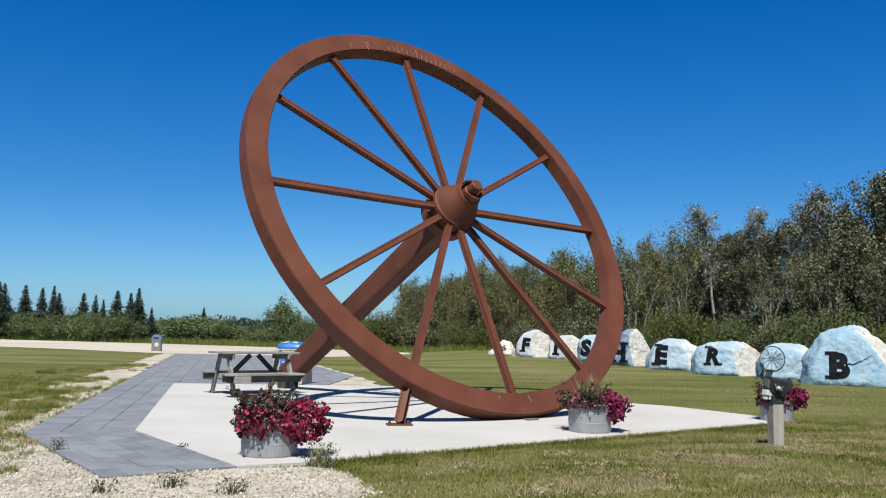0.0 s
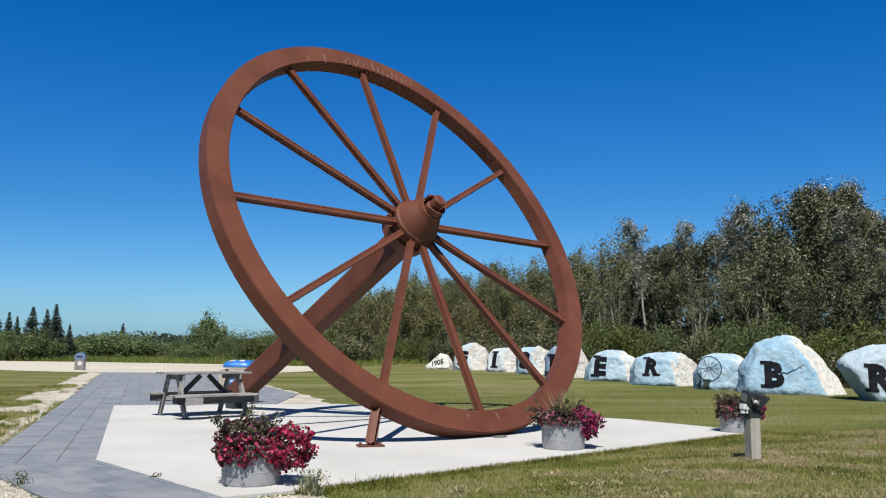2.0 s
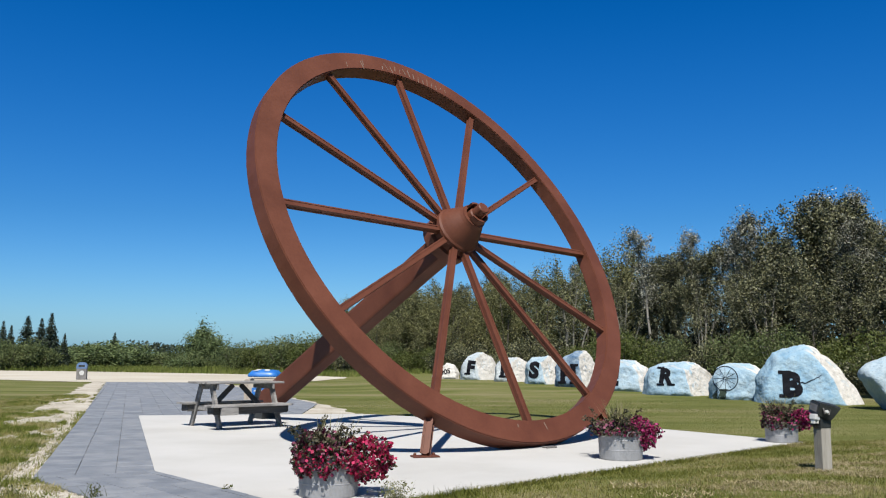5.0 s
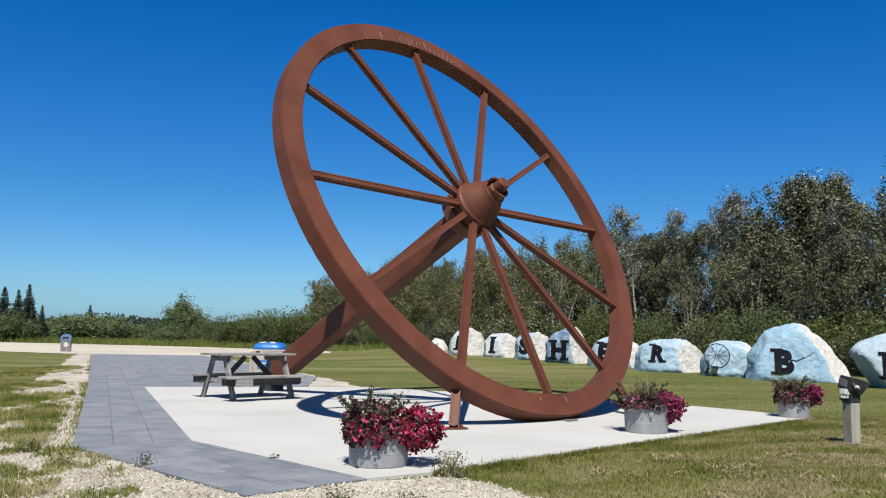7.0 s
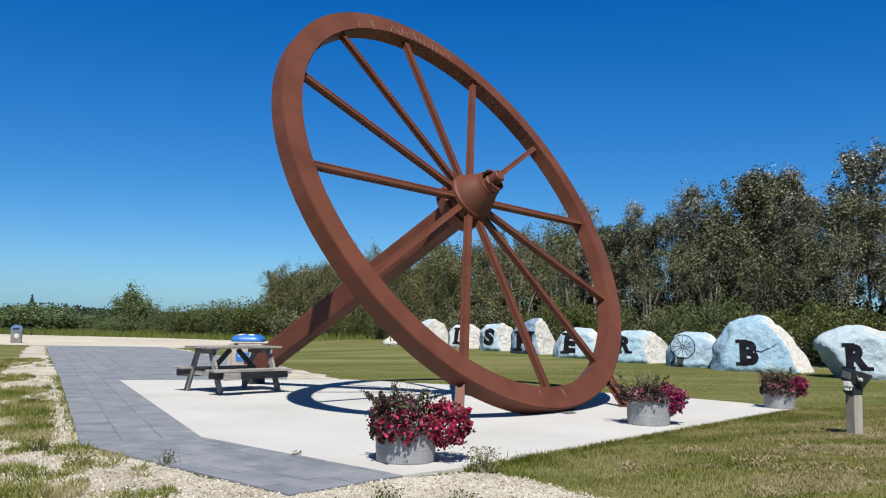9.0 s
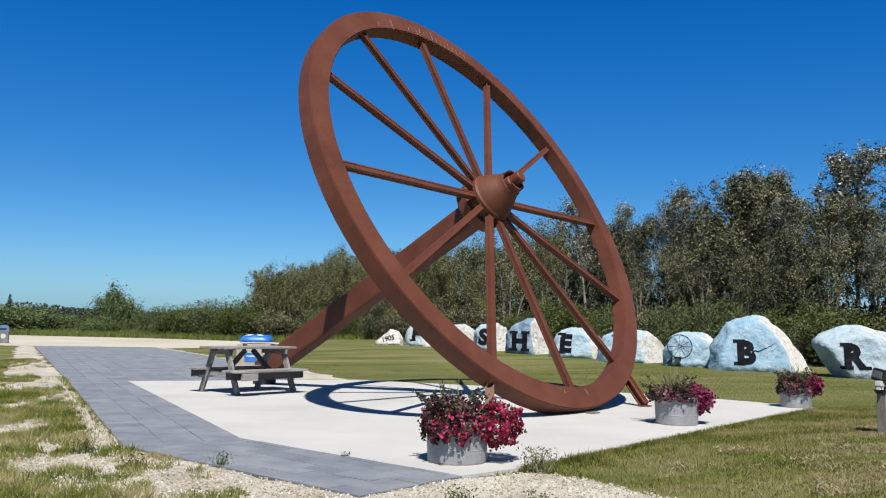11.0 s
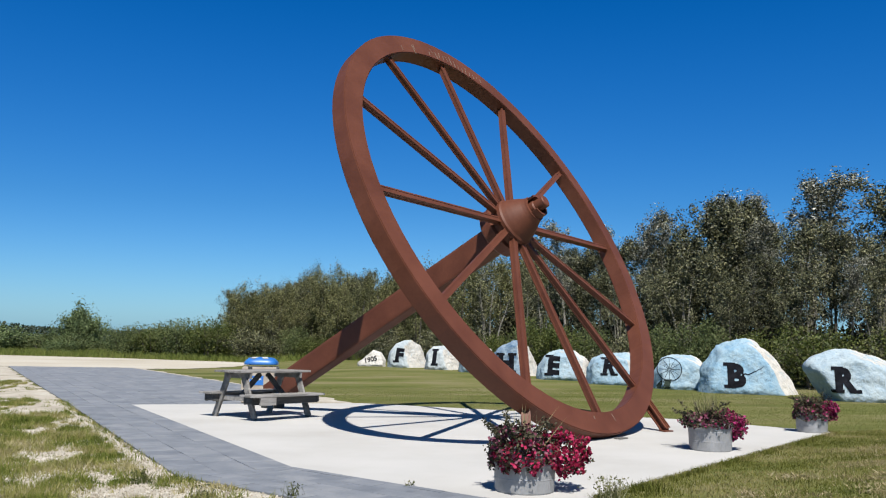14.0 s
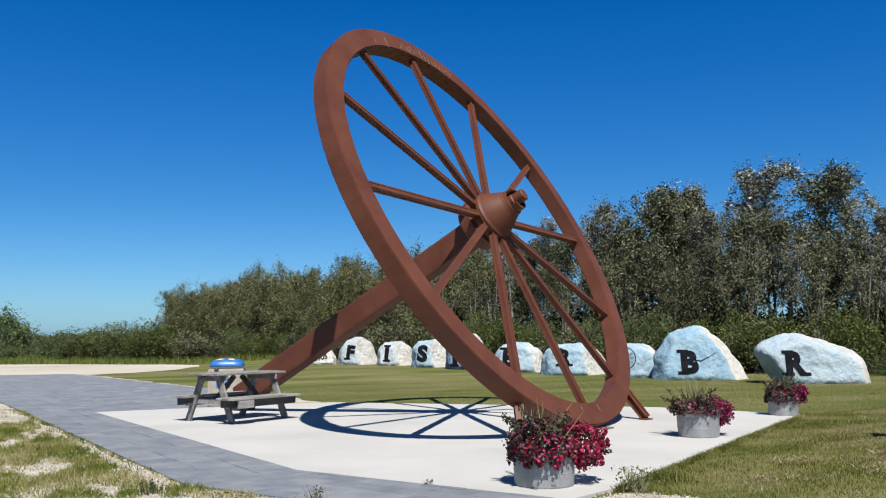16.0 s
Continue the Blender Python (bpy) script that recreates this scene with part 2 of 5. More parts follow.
LEAF_DARK = leaf_material("dark_green_leaves", [(0.0480, 0.0685, 0.0220), (0.0822, 0.1064, 0.0363), (0.1303, 0.1508, 0.0584)], 0.3)
LEAF_FAR = leaf_material("far_wood_leaves", [(0.0245, 0.0367, 0.0233), (0.0336, 0.049, 0.0306), (0.049, 0.0642, 0.0367)], scale=0.08)
NEEDLE = leaf_material("spruce_needles", [(0.0135, 0.0233, 0.0135), (0.0208, 0.0343, 0.0196), (0.0336, 0.049, 0.0269)], 0.1)
PETAL_RED = leaf_material("crimson_petals", [(0.15, 0.003, 0.02), (0.3, 0.008, 0.05), (0.43, 0.03, 0.1)], 0.3, 4, 0.9)
PETAL_MAGENTA = leaf_material("magenta_petals", [(0.12, 0.003, 0.035), (0.27, 0.01, 0.08), (0.4, 0.04, 0.16)], 0.3, 4, 0.9)
PETAL_PLUM = leaf_material("plum_petals", [(0.0504, 0.0058, 0.0216), (0.1368, 0.0216, 0.054), (0.2736, 0.1008, 0.144)], 0.3, 4, 0.9)
PLANT = leaf_material("planter_leaves", [(0.0153, 0.0184, 0.0086), (0.0398, 0.0392, 0.0184), (0.0918, 0.0796, 0.0459)], 0.2, 4, 0.8)
SPIKE = leaf_material("straw_green_spikes", [(0.0918, 0.0949, 0.0367), (0.1591, 0.153, 0.0673), (0.257, 0.2326, 0.1224)], 0.2, 4, 0.8)

# ---- tools ----


def part(name, bm, mat, parent=None, label="", smooth=False):
    """Links a bmesh as one mesh object under a thing or a part."""
    me = bpy.data.meshes.new(name)
    bm.normal_update()
    bm.to_mesh(me)
    bm.free()
    if smooth:
        me.shade_smooth()
    me.materials.append(mat)
    ob = new(name, me)
    if parent is not None:
        ob.parent = parent
    return tagged(ob, label)


def raw_part(name, verts, faces, mat, parent=None, label=""):
    me = bpy.data.meshes.new(name)
    me.from_pydata(verts, [], faces)
    me.update()
    me.materials.append(mat)
    ob = new(name, me)
    if parent is not None:
        ob.parent = parent
    return tagged(ob, label)


def holder(name, m, label, category, group="", kind=""):
    ob = new(name)
    ob.matrix_basis = m
    ob.empty_display_size = 0.1
    return tagged(ob, label, category, group, kind)


def box(bm, size, m=Matrix.Identity(4), bevel=0.0):
    """A box of that size at the pose m, with its edges broken."""
    r = bmesh.ops.create_cube(bm, size=1.0, matrix=m @ Matrix.Diagonal((*size, 1)))
    if bevel:
        es = list({e for v in r["verts"] for e in v.link_edges})
        bmesh.ops.bevel(bm, geom=es, offset=bevel, segments=2, affect="EDGES", profile=0.7)
    return bm


def beam(bm, a, b, w, h, bevel=0.0, up=(0, 0, 1), spin=0.0, w2=None, h2=None):
    """A square bar from a to b, w wide and h high; w2, h2 at the far end."""
    a, b = Vector(a), Vector(b)
    y = (b - a).normalized()
    x = y.cross(Vector(up)).normalized()
    z = x.cross(y)
    rot = Matrix((x, y, z)).transposed().to_4x4()
    m = Matrix.Translation((a + b) / 2) @ rot @ Matrix.Rotation(spin, 4, "Y")
    ln = (b - a).length
    w2, h2 = w2 or w, h2 or h
    r = bmesh.ops.create_cube(bm, size=1.0)
    for v in r["verts"]:
        far = v.co.y > 0
        v.co = m @ Vector((v.co.x * (w2 if far else w), v.co.y * ln, v.co.z * (h2 if far else h)))
    if bevel:
        es = list({e for v in r["verts"] for e in v.link_edges})
        bmesh.ops.bevel(bm, geom=es, offset=bevel, segments=2, affect="EDGES", profile=0.7)
    return bm


def channel(bm, a, b, w, up=(0, 0, 1), groove=0.4, deep=0.2):
    """A square bar from a to b with a groove along each of its sides."""
    a, b = Vector(a), Vector(b)
    y = (b - a).normalized()
    x = y.cross(Vector(up)).normalized()
    z = x.cross(y)
    s, g, e = w / 2, w * groove / 2, w * deep
    sec = []
    for k in range(4):
        c, d = math.cos(k * math.pi / 2), math.sin(k * math.pi / 2)
        sec += [(p * c - q * d, p * d + q * c) for p, q in ((-s, -s), (-g, -s), (-g, -s + e), (g, -s + e), (g, -s))]
    ends = [[bm.verts.new(o + x * p + z * q) for p, q in sec] for o in (a, b)]
    n = len(sec)
    for i in range(n):
        j = (i + 1) % n
        bm.faces.new((ends[0][i], ends[0][j], ends[1][j], ends[1][i]))
    bm.faces.new(ends[0][::-1])
    bm.faces.new(ends[1])
    bmesh.ops.recalc_face_normals(bm, faces=bm.faces)
    return bm


def lathe(bm, profile, m=Matrix.Identity(4), steps=40, cap=True):
    """A turned solid: profile is (radius, height) from one end to the other, round the z of m."""
    rings = []
    for r, z in profile:
        rings.append([bm.verts.new(m @ Vector((r * math.cos(2 * math.pi * i / steps), r * math.sin(2 * math.pi * i / steps), z))) for i in range(steps)])
    for p, q in zip(rings, rings[1:]):
        for i in range(steps):
            j = (i + 1) % steps
            bm.faces.new((p[i], p[j], q[j], q[i]))
    if cap:
        bm.faces.new(rings[0][::-1])
        bm.faces.new(rings[-1])
    return bm


def tube(bm, pts, radii, steps=6):
    """A tapered limb through pts."""
    rings = []
    for i, p in enumerate(pts):
        a, b = Vector(pts[max(0, i - 1)]), Vector(pts[min(len(pts) - 1, i + 1)])
        y = (b - a).normalized()
        x = y.orthogonal().normalized()
        z = y.cross(x)
        rings.append([bm.verts.new(Vector(p) + float(radii[i]) * (math.cos(2 * math.pi * k / steps) * x + math.sin(2 * math.pi * k / steps) * z)) for k in range(steps)])
    for p, q in zip(rings, rings[1:]):
        for k in range(steps):
            j = (k + 1) % steps
            bm.faces.new((p[k], p[j], q[j], q[k]))
    bm.faces.new(rings[-1])
    return bm


def leaf_mesh(name, centres, sizes, rng, mat, aspect=0.6, droop=None, corners=4):
    """One mesh of many small folded-free leaves: a four-cornered blade each, turned at random."""
    c = np.asarray(centres, float)
    n = len(c)
    s = np.broadcast_to(np.asarray(sizes, float), (n,))[:, None]
    u = rng.normal(size=(n, 3))
    if droop is not None:
        u = u + np.asarray(droop)
    u /= np.linalg.norm(u, axis=1)[:, None]
    w = np.cross(u, rng.normal(size=(n, 3)))
    w /= np.linalg.norm(w, axis=1)[:, None]
    k = corners
    v = np.empty((n, k, 3))
    if k == 4:
        v[:, 0] = c - u * s * 0.5
        v[:, 1] = c + w * s * aspect * 0.5
        v[:, 2] = c + u * s * 0.5
        v[:, 3] = c - w * s * aspect * 0.5
    else:
        v[:, 0] = c - u * s * 0.4 - w * s * aspect * 0.5
        v[:, 1] = c - u * s * 0.4 + w * s * aspect * 0.5
        v[:, 2] = c + u * s * 0.7
    me = bpy.data.meshes.new(name)
    me.vertices.add(k * n)
    me.vertices.foreach_set("co", v.ravel())
    me.loops.add(k * n)
    me.loops.foreach_set("vertex_index", np.arange(k * n, dtype=np.int32))
    me.polygons.add(n)
    me.polygons.foreach_set("loop_start", np.arange(0, k * n, k, dtype=np.int32))
    me.update(calc_edges=True)
    me.materials.append(mat)
    return me


def blade_mesh(name, feet, heights, widths, rng, mat, lean=0.5):
    """One mesh of grass blades: a thin bent triangle pair each."""
    f = np.asarray(feet, float)
    n = len(f)
    h = np.broadcast_to(np.asarray(heights, float), (n,))[:, None]
    wd = np.broadcast_to(np.asarray(widths, float), (n,))[:, None]
    a = rng.uniform(0, 2 * np.pi, n)
    side = np.stack([np.cos(a), np.sin(a), np.zeros(n)], 1)
    b = rng.uniform(0, 2 * np.pi, n)
    tip = np.stack([np.cos(b), np.sin(b), np.zeros(n)], 1) * rng.uniform(0, lean, n)[:, None] * h
    up = np.array([0, 0, 1.0])
    v = np.empty((n, 3, 3))
    v[:, 0] = f - side * wd / 2
    v[:, 1] = f + side * wd / 2
    v[:, 2] = f + tip + up * h
    me = bpy.data.meshes.new(name)
    me.vertices.add(3 * n)
    me.vertices.foreach_set("co", v.ravel())
    me.loops.add(3 * n)
    me.loops.foreach_set("vertex_index", np.arange(3 * n, dtype=np.int32))
    me.polygons.add(n)
    me.polygons.foreach_set("loop_start", np.arange(0, 3 * n, 3, dtype=np.int32))
    me.update(calc_edges=True)
    me.materials.append(mat)
    return me


def inside(x, y, poly):
    """Which of the points lie in the polygon."""
    x, y = np.asarray(x), np.asarray(y)
    r = np.zeros(x.shape, bool)
    for (x1, y1), (x2, y2) in zip(poly, poly[1:] + poly[:1]):
        cross = ((y1 > y) != (y2 > y)) & (x < (x2 - x1) * (y - y1) / ((y2 - y1) or 1e-9) + x1)
        r ^= cross
    return r


def ragged(poly, step, amount, seed):
    """The polygon with its sides cut into steps and shifted unevenly."""
    out = []
    for (x1, y1), (x2, y2) in zip(poly, poly[1:] + poly[:1]):
        k = max(1, int(math.hypot(x2 - x1, y2 - y1) / step))
        for i in range(k):
            f = i / k
            x, y = x1 + (x2 - x1) * f, y1 + (y2 - y1) * f
            d = noise.noise_vector(Vector((x / step / 5, y / step / 5, seed)))
            out.append((x + amount * d.x, y + amount * d.y))
    return out


def patch(name, poly, z, mat, label, category, thick=0.0):
    bm = bmesh.new()
    f = bm.faces.new([bm.verts.new((x, y, z)) for x, y in poly])
    if f.calc_area() and f.normal.z < 0:
        f.normal_flip()
    if thick:
        r = bmesh.ops.extrude_face_region(bm, geom=[f])
        bmesh.ops.translate(bm, verts=[v for v in r["geom"] if isinstance(v, bmesh.types.BMVert)], vec=(0, 0, -thick))
        bmesh.ops.recalc_face_normals(bm, faces=bm.faces)
    bmesh.ops.triangulate(bm, faces=[q for q in bm.faces if len(q.verts) > 4])
    ob = part(name, bm, mat)
    return tagged(ob, label, category, kind="structure")


# ---- ground ----


def ground_z(x, y):
    """The lawn rises a little towards the row of boulders."""
    f = min(1, max(0, (y - 26) / 17)) * min(1, max(0, (x + 4) / 6))
    d = (x + 0.9) * 0.627 - (y - 8.86) * 0.779
    g = min(1, max(0, (d - 0.15) / 1.7)) * min(1, max(0, (x + 0.5) / 2.5)) * min(1, max(0, (20 - y) / 5))
    return 0.28 * f * f * (3 - 2 * f) + 0.1 * g


PAD = [(-6.2, 20.3), (-3.46, 11.05), (-1.5, 8.52), (-0.9, 8.86), (6.05, 14.45), (4.5, 16.9), (-1.3, 21.05)]
PATH_NEAR = [(-4.62, 10.55), (-2.45, 7.78), (-1.5, 8.52), (-3.46, 11.05)]
PATH_STRIP = [(-4.62, 10.55), (-3.46, 11.05), (-6.2, 20.3), (-7.4, 20.3)]
PLAZA = [(-7.4, 20.3), (-6.2, 20.3), (-2.7, 20.75), (-2.65, 25.3), (-9.1, 44.6), (-14.5, 44.6)]
GRAVEL_FRONT = [(-5.15, 10.9), (-4.62, 10.55), (-2.45, 7.78), (-1.5, 8.52), (-0.8, 8.8), (-0.45, 8.4), (-0.1, 7.6), (0.3, 6.6), (0.2, 4.6), (-2.5, 3.2), (-5.6, 4.6), (-6.1, 7.6), (-6.4, 10.5)]
GRAVEL_LEFT = [(-4.62, 10.55), (-14.5, 44.6), (-15.3, 44.8), (-13.2, 37.0), (-9.7, 24.0), (-8.4, 18.6), (-7.4, 15.0), (-6.8, 12.8), (-6.4, 10.5), (-5.15, 10.9)]
GRAVEL_BACK = [(-2.7, 20.75), (-1.5, 21.1), (-1.75, 22.6), (-2.2, 24.6), (-3.2, 27.6), (-8.2, 43.0), (-7.0, 44.6), (-9.1, 44.6), (-2.65, 25.3)]
ROAD = [(-150, 62), (-60, 56), (-30, 52.5), (-21, 48.2), (-16, 44.8), (-7, 44.6), (-4.6, 49), (-2.4, 57), (-5, 61), (-12, 66), (-25, 73), (-60, 83), (-150, 95)]

bm = bmesh.new()
lx = [-900, -400, -200, -120, -80, -60, -45, -35, -28, -22, -16] + [-12 + 0.5 * i for i in range(56)] + list(range(16, 56, 2)) + [60, 80, 140, 300, 900]
ly = [-900, -300, -100, -40, -15, -5, 0, 3] + [4 + 0.5 * i for i in range(32)] + list(range(20, 76, 2)) + [80, 95, 120, 200, 400, 900]
grid = [[bm.verts.new((x, y, -0.03 + ground_z(x, y))) for x in lx] for y in ly]
for i in range(len(ly) - 1):
    for j in range(len(lx) - 1):
        bm.faces.new((grid[i][j], grid[i][j + 1], grid[i + 1][j + 1], grid[i + 1][j]))
ground = tagged(part("ground", bm, LAWN), "mown lawn with dry straw-coloured patches", "lawn", kind="structure")

pad = patch("pavement", PAD, 0.0, CONCRETE, "pale smooth concrete pad under the giant wheel", "concrete pad", thick=0.12)
for nm, poly, seed in (("gravel_front", GRAVEL_FRONT, 1.0), ("gravel_verge", GRAVEL_LEFT, 2.0), ("gravel_border", GRAVEL_BACK, 3.0)):
    patch(nm, ragged(poly, 0.15, 0.22, seed), -0.022 + 0.002 * seed, GRAVEL, "crushed pale limestone gravel beside the paving", "gravel")
patch("road", ragged(ROAD, 1.5, 0.5, 5.0), -0.012, ROADSTONE, "pale gravel road and parking strip", "gravel road")
BEDS = [patch("path", poly, -0.008, JOINT, "blue-grey paved path beside the concrete pad", "paved path", thick=0.1) for poly in (PATH_NEAR, PATH_STRIP, PLAZA)]

# ---- giant wheel ----
HUB = Vector((0.351, 15.074, 3.438))
FRONT = Vector((0.5657, -0.6777, 0.4699)).normalized()
FLAT = Vector((FRONT.y, -FRONT.x, 0)).normalized()      # level, in the wheel's plane
DOWN = FRONT.cross(FLAT).normalized()
if DOWN.z > 0:
    DOWN = -DOWN
WHEEL = Matrix((FLAT, FRONT.cross(FLAT), FRONT)).transposed().to_4x4()
WHEEL.translation = HUB
R_IN, R_OUT, Z_FRONT, Z_BACK = 3.505, 3.868, 0.1, -0.175
SPOKE_1 = Vector((-2.471, 13.82, 5.01)) - HUB


def wheel():
    w = holder("giant_wheel", Matrix.Identity(4), "giant tilted brown steel wagon wheel propped on its axle", "wagon wheel")
    bm = bmesh.new()
    steps = 96
    sec = [(R_IN, Z_BACK), (R_OUT, Z_BACK), (R_OUT, Z_FRONT), (R_IN, Z_FRONT)]
    rings = [[bm.verts.new(WHEEL @ Vector((r * math.cos(2 * math.pi * i / steps), r * math.sin(2 * math.pi * i / steps), z))) for r, z in sec] for i in range(steps)]
    for i in range(steps):
        p, q = rings[i], rings[(i + 1) % steps]
        for k in range(4):
            bm.faces.new((p[k], p[(k + 1) % 4], q[(k + 1) % 4], q[k]))
    bmesh.ops.recalc_face_normals(bm, faces=bm.faces)
    sharp = [e for e in bm.edges if len(e.link_faces) == 2 and e.calc_face_angle() > 1.0]
    bmesh.ops.bevel(bm, geom=sharp, offset=0.012, segments=2, affect="EDGES")
    part("rim", bm, RUST, w, "brown-painted steel rim")
    x1 = SPOKE_1.dot(WHEEL.col[0].to_3d())
    y1 = SPOKE_1.dot(WHEEL.col[1].to_3d())
    a1 = math.atan2(y1, x1)
    for k in range(12):
        a = a1 + k * math.pi / 6
        bm = bmesh.new()
        d, back = Vector((math.cos(a), math.sin(a), 0)), Vector((0, 0, -0.02))
        channel(bm, WHEEL @ (d * 0.3 + back), WHEEL @ (d * (R_IN + 0.02) + back), 0.1, up=FRONT, groove=0.5, deep=0.07)
        part("spoke", bm, RUST, w)
    bm = bmesh.new()
    lathe(bm, [(0.36, -0.42), (0.44, -0.36), (0.46, -0.16), (0.4, -0.14), (0.4, 0.0)], WHEEL, 48)
    part("rear_hub", bm, RUST, w, "dark rear hub drum", smooth=False)
    bm = bmesh.new()
    lathe(bm, [(0.4, -0.02), (0.43, 0.01), (0.43, 0.07), (0.405, 0.1), (0.375, 0.17), (0.335, 0.25), (0.29, 0.33), (0.25, 0.4), (0.23, 0.45), (0.225, 0.48), (0.17, 0.485), (0.17, 0.42)], WHEEL, 96)
    hub = part("hub", bm, RUST, w, "tapered brown steel hub cone")
    bm = bmesh.new()
    steps = 28
    lo, hi = radians(30), radians(300)
    prev = None
    for i in range(steps + 1):
        a = lo + (hi - lo) * i / steps
        c, s = math.cos(a), math.sin(a)
        ring = [bm.verts.new(WHEEL @ Vector((r * c, r * s, z))) for r, z in ((0.165, 0.4), (0.205, 0.4), (0.2, 0.6), (0.165, 0.6))]
        if prev:
            for k in range(4):
                bm.faces.new((prev[k], prev[(k + 1) % 4], ring[(k + 1) % 4], ring[k]))
        else:
            bm.faces.new(ring)
        prev = ring
    bm.faces.new(prev[::-1])
    bmesh.ops.recalc_face_normals(bm, faces=bm.faces)
    part("collar", bm, RUST, hub, "cut-away hub collar")
    bm = bmesh.new()
    lathe(bm, [(0.125, 0.3), (0.125, 0.53), (0.105, 0.55), (0.105, 0.72), (0.09, 0.735)], WHEEL, 28)
    part("axle_stub", bm, RUST, hub, "round axle stub")
    # the long axle beam that props the wheel from behind
    bm = bmesh.new()
    low = Vector((0, 0, -0.07))
    beam(bm, HUB - FRONT * 0.3 + low, HUB - FRONT * 6.62 + low, 0.34, 0.44, 0.05)
    part("axle_beam", bm, RUST, w, "long box-section axle beam down to the ground")
    bm = bmesh.new()
    toe = HUB - FRONT * 6.55
    box(bm, (0.34, 0.34, 0.16), pose(toe.x, toe.y, 0.08, 0, 0, 40), 0.01)
    part("beam_shoe", bm, BLACK, w, "dark steel shoe at the foot of the axle beam")
    for side in (1, -1):
        top = HUB + DOWN * (3.62 * math.cos(radians(31.2))) + FLAT * side * 3.62 * math.sin(radians(31.2)) - FRONT * 0.05
        foot = Vector((-0.29, 12.38, 0)) if (Vector((-0.29, 12.38, 0)) - top).length < 1.6 else Vector((2.93, 14.6, 0))
        bm = bmesh.new()
        channel(bm, foot + Vector((0, 0, 0.03)), top, 0.125, groove=0.7, deep=0.27)
        strut = part("strut", bm, RUST, w, "short slanting steel strut")
        bm = bmesh.new()
        box(bm, (0.36 if foot.x < 0 else 0.2, 0.2 if foot.x < 0 else 0.14, 0.018), pose(foot.x, foot.y, 0.013, 0, 0, 12), 0.004)
        part("base_plate", bm, RUST, strut)
        for dx in ((-0.13, 0.13) if foot.x < 0 else (-0.08, 0.08)):
            bm = bmesh.new()
            p = pose(foot.x, foot.y, 0.024, 0, 0, 12) @ Vector((dx, 0.05, 0))
            lathe(bm, [(0.02, -0.004), (0.02, 0.02), (0.012, 0.03)], Matrix.Translation(p), 6)
            part("bolt", bm, RUST, strut)
    bm = bmesh.new()
    foot = HUB + DOWN * R_OUT
    box(bm, (0.2, 0.12, 0.02), pose(foot.x + 0.1, foot.y - 0.14, 0.013, 0, 0, 30), 0.005)
    part("rest_plate", bm, GREYBIN, w, "flat steel plate under the rim")
    # worn pale lettering along the top of the rim, past reading
    rng = random.Random(4)
    top = math.atan2(-DOWN.dot(WHEEL.col[1].to_3d()), -DOWN.dot(WHEEL.col[0].to_3d()))
    for i in [-7, -4, -3.6] + [0.85 * j for j in range(15)]:
        a = top + radians(6 - i * 2.1) * (1 if FLAT.x < 0 else -1)
        bm = bmesh.new()
        r = 3.62 + rng.uniform(-0.04, 0.04)
        m = WHEEL @ pose(r * math.cos(a), r * math.sin(a), Z_FRONT + 0.002, 0, 0, math.degrees(a) + rng.uniform(-25, 25))
        box(bm, (rng.uniform(0.06, 0.2), rng.uniform(0.006, 0.018), 0.006), m)
        part("worn_mark", bm, PALEMARK, w, "worn pale lettering past reading")
    for at, ln, tilt in (((1.129, 13.422, 0.331), 0.05, 55), ((1.616, 13.805, 0.297), 0.12, 70)):
        q = WHEEL.inverted() @ Vector(at)
        bm = bmesh.new()
        box(bm, (ln, 0.016, 0.005), WHEEL @ pose(q.x, q.y, Z_FRONT + 0.002, 0, 0, math.degrees(math.atan2(q.y, q.x)) + tilt - 60))
        part("scratch", bm, PALEMARK, w, "pale scratch in the paint")
    return w


wheel()

# ---- picnic table ----


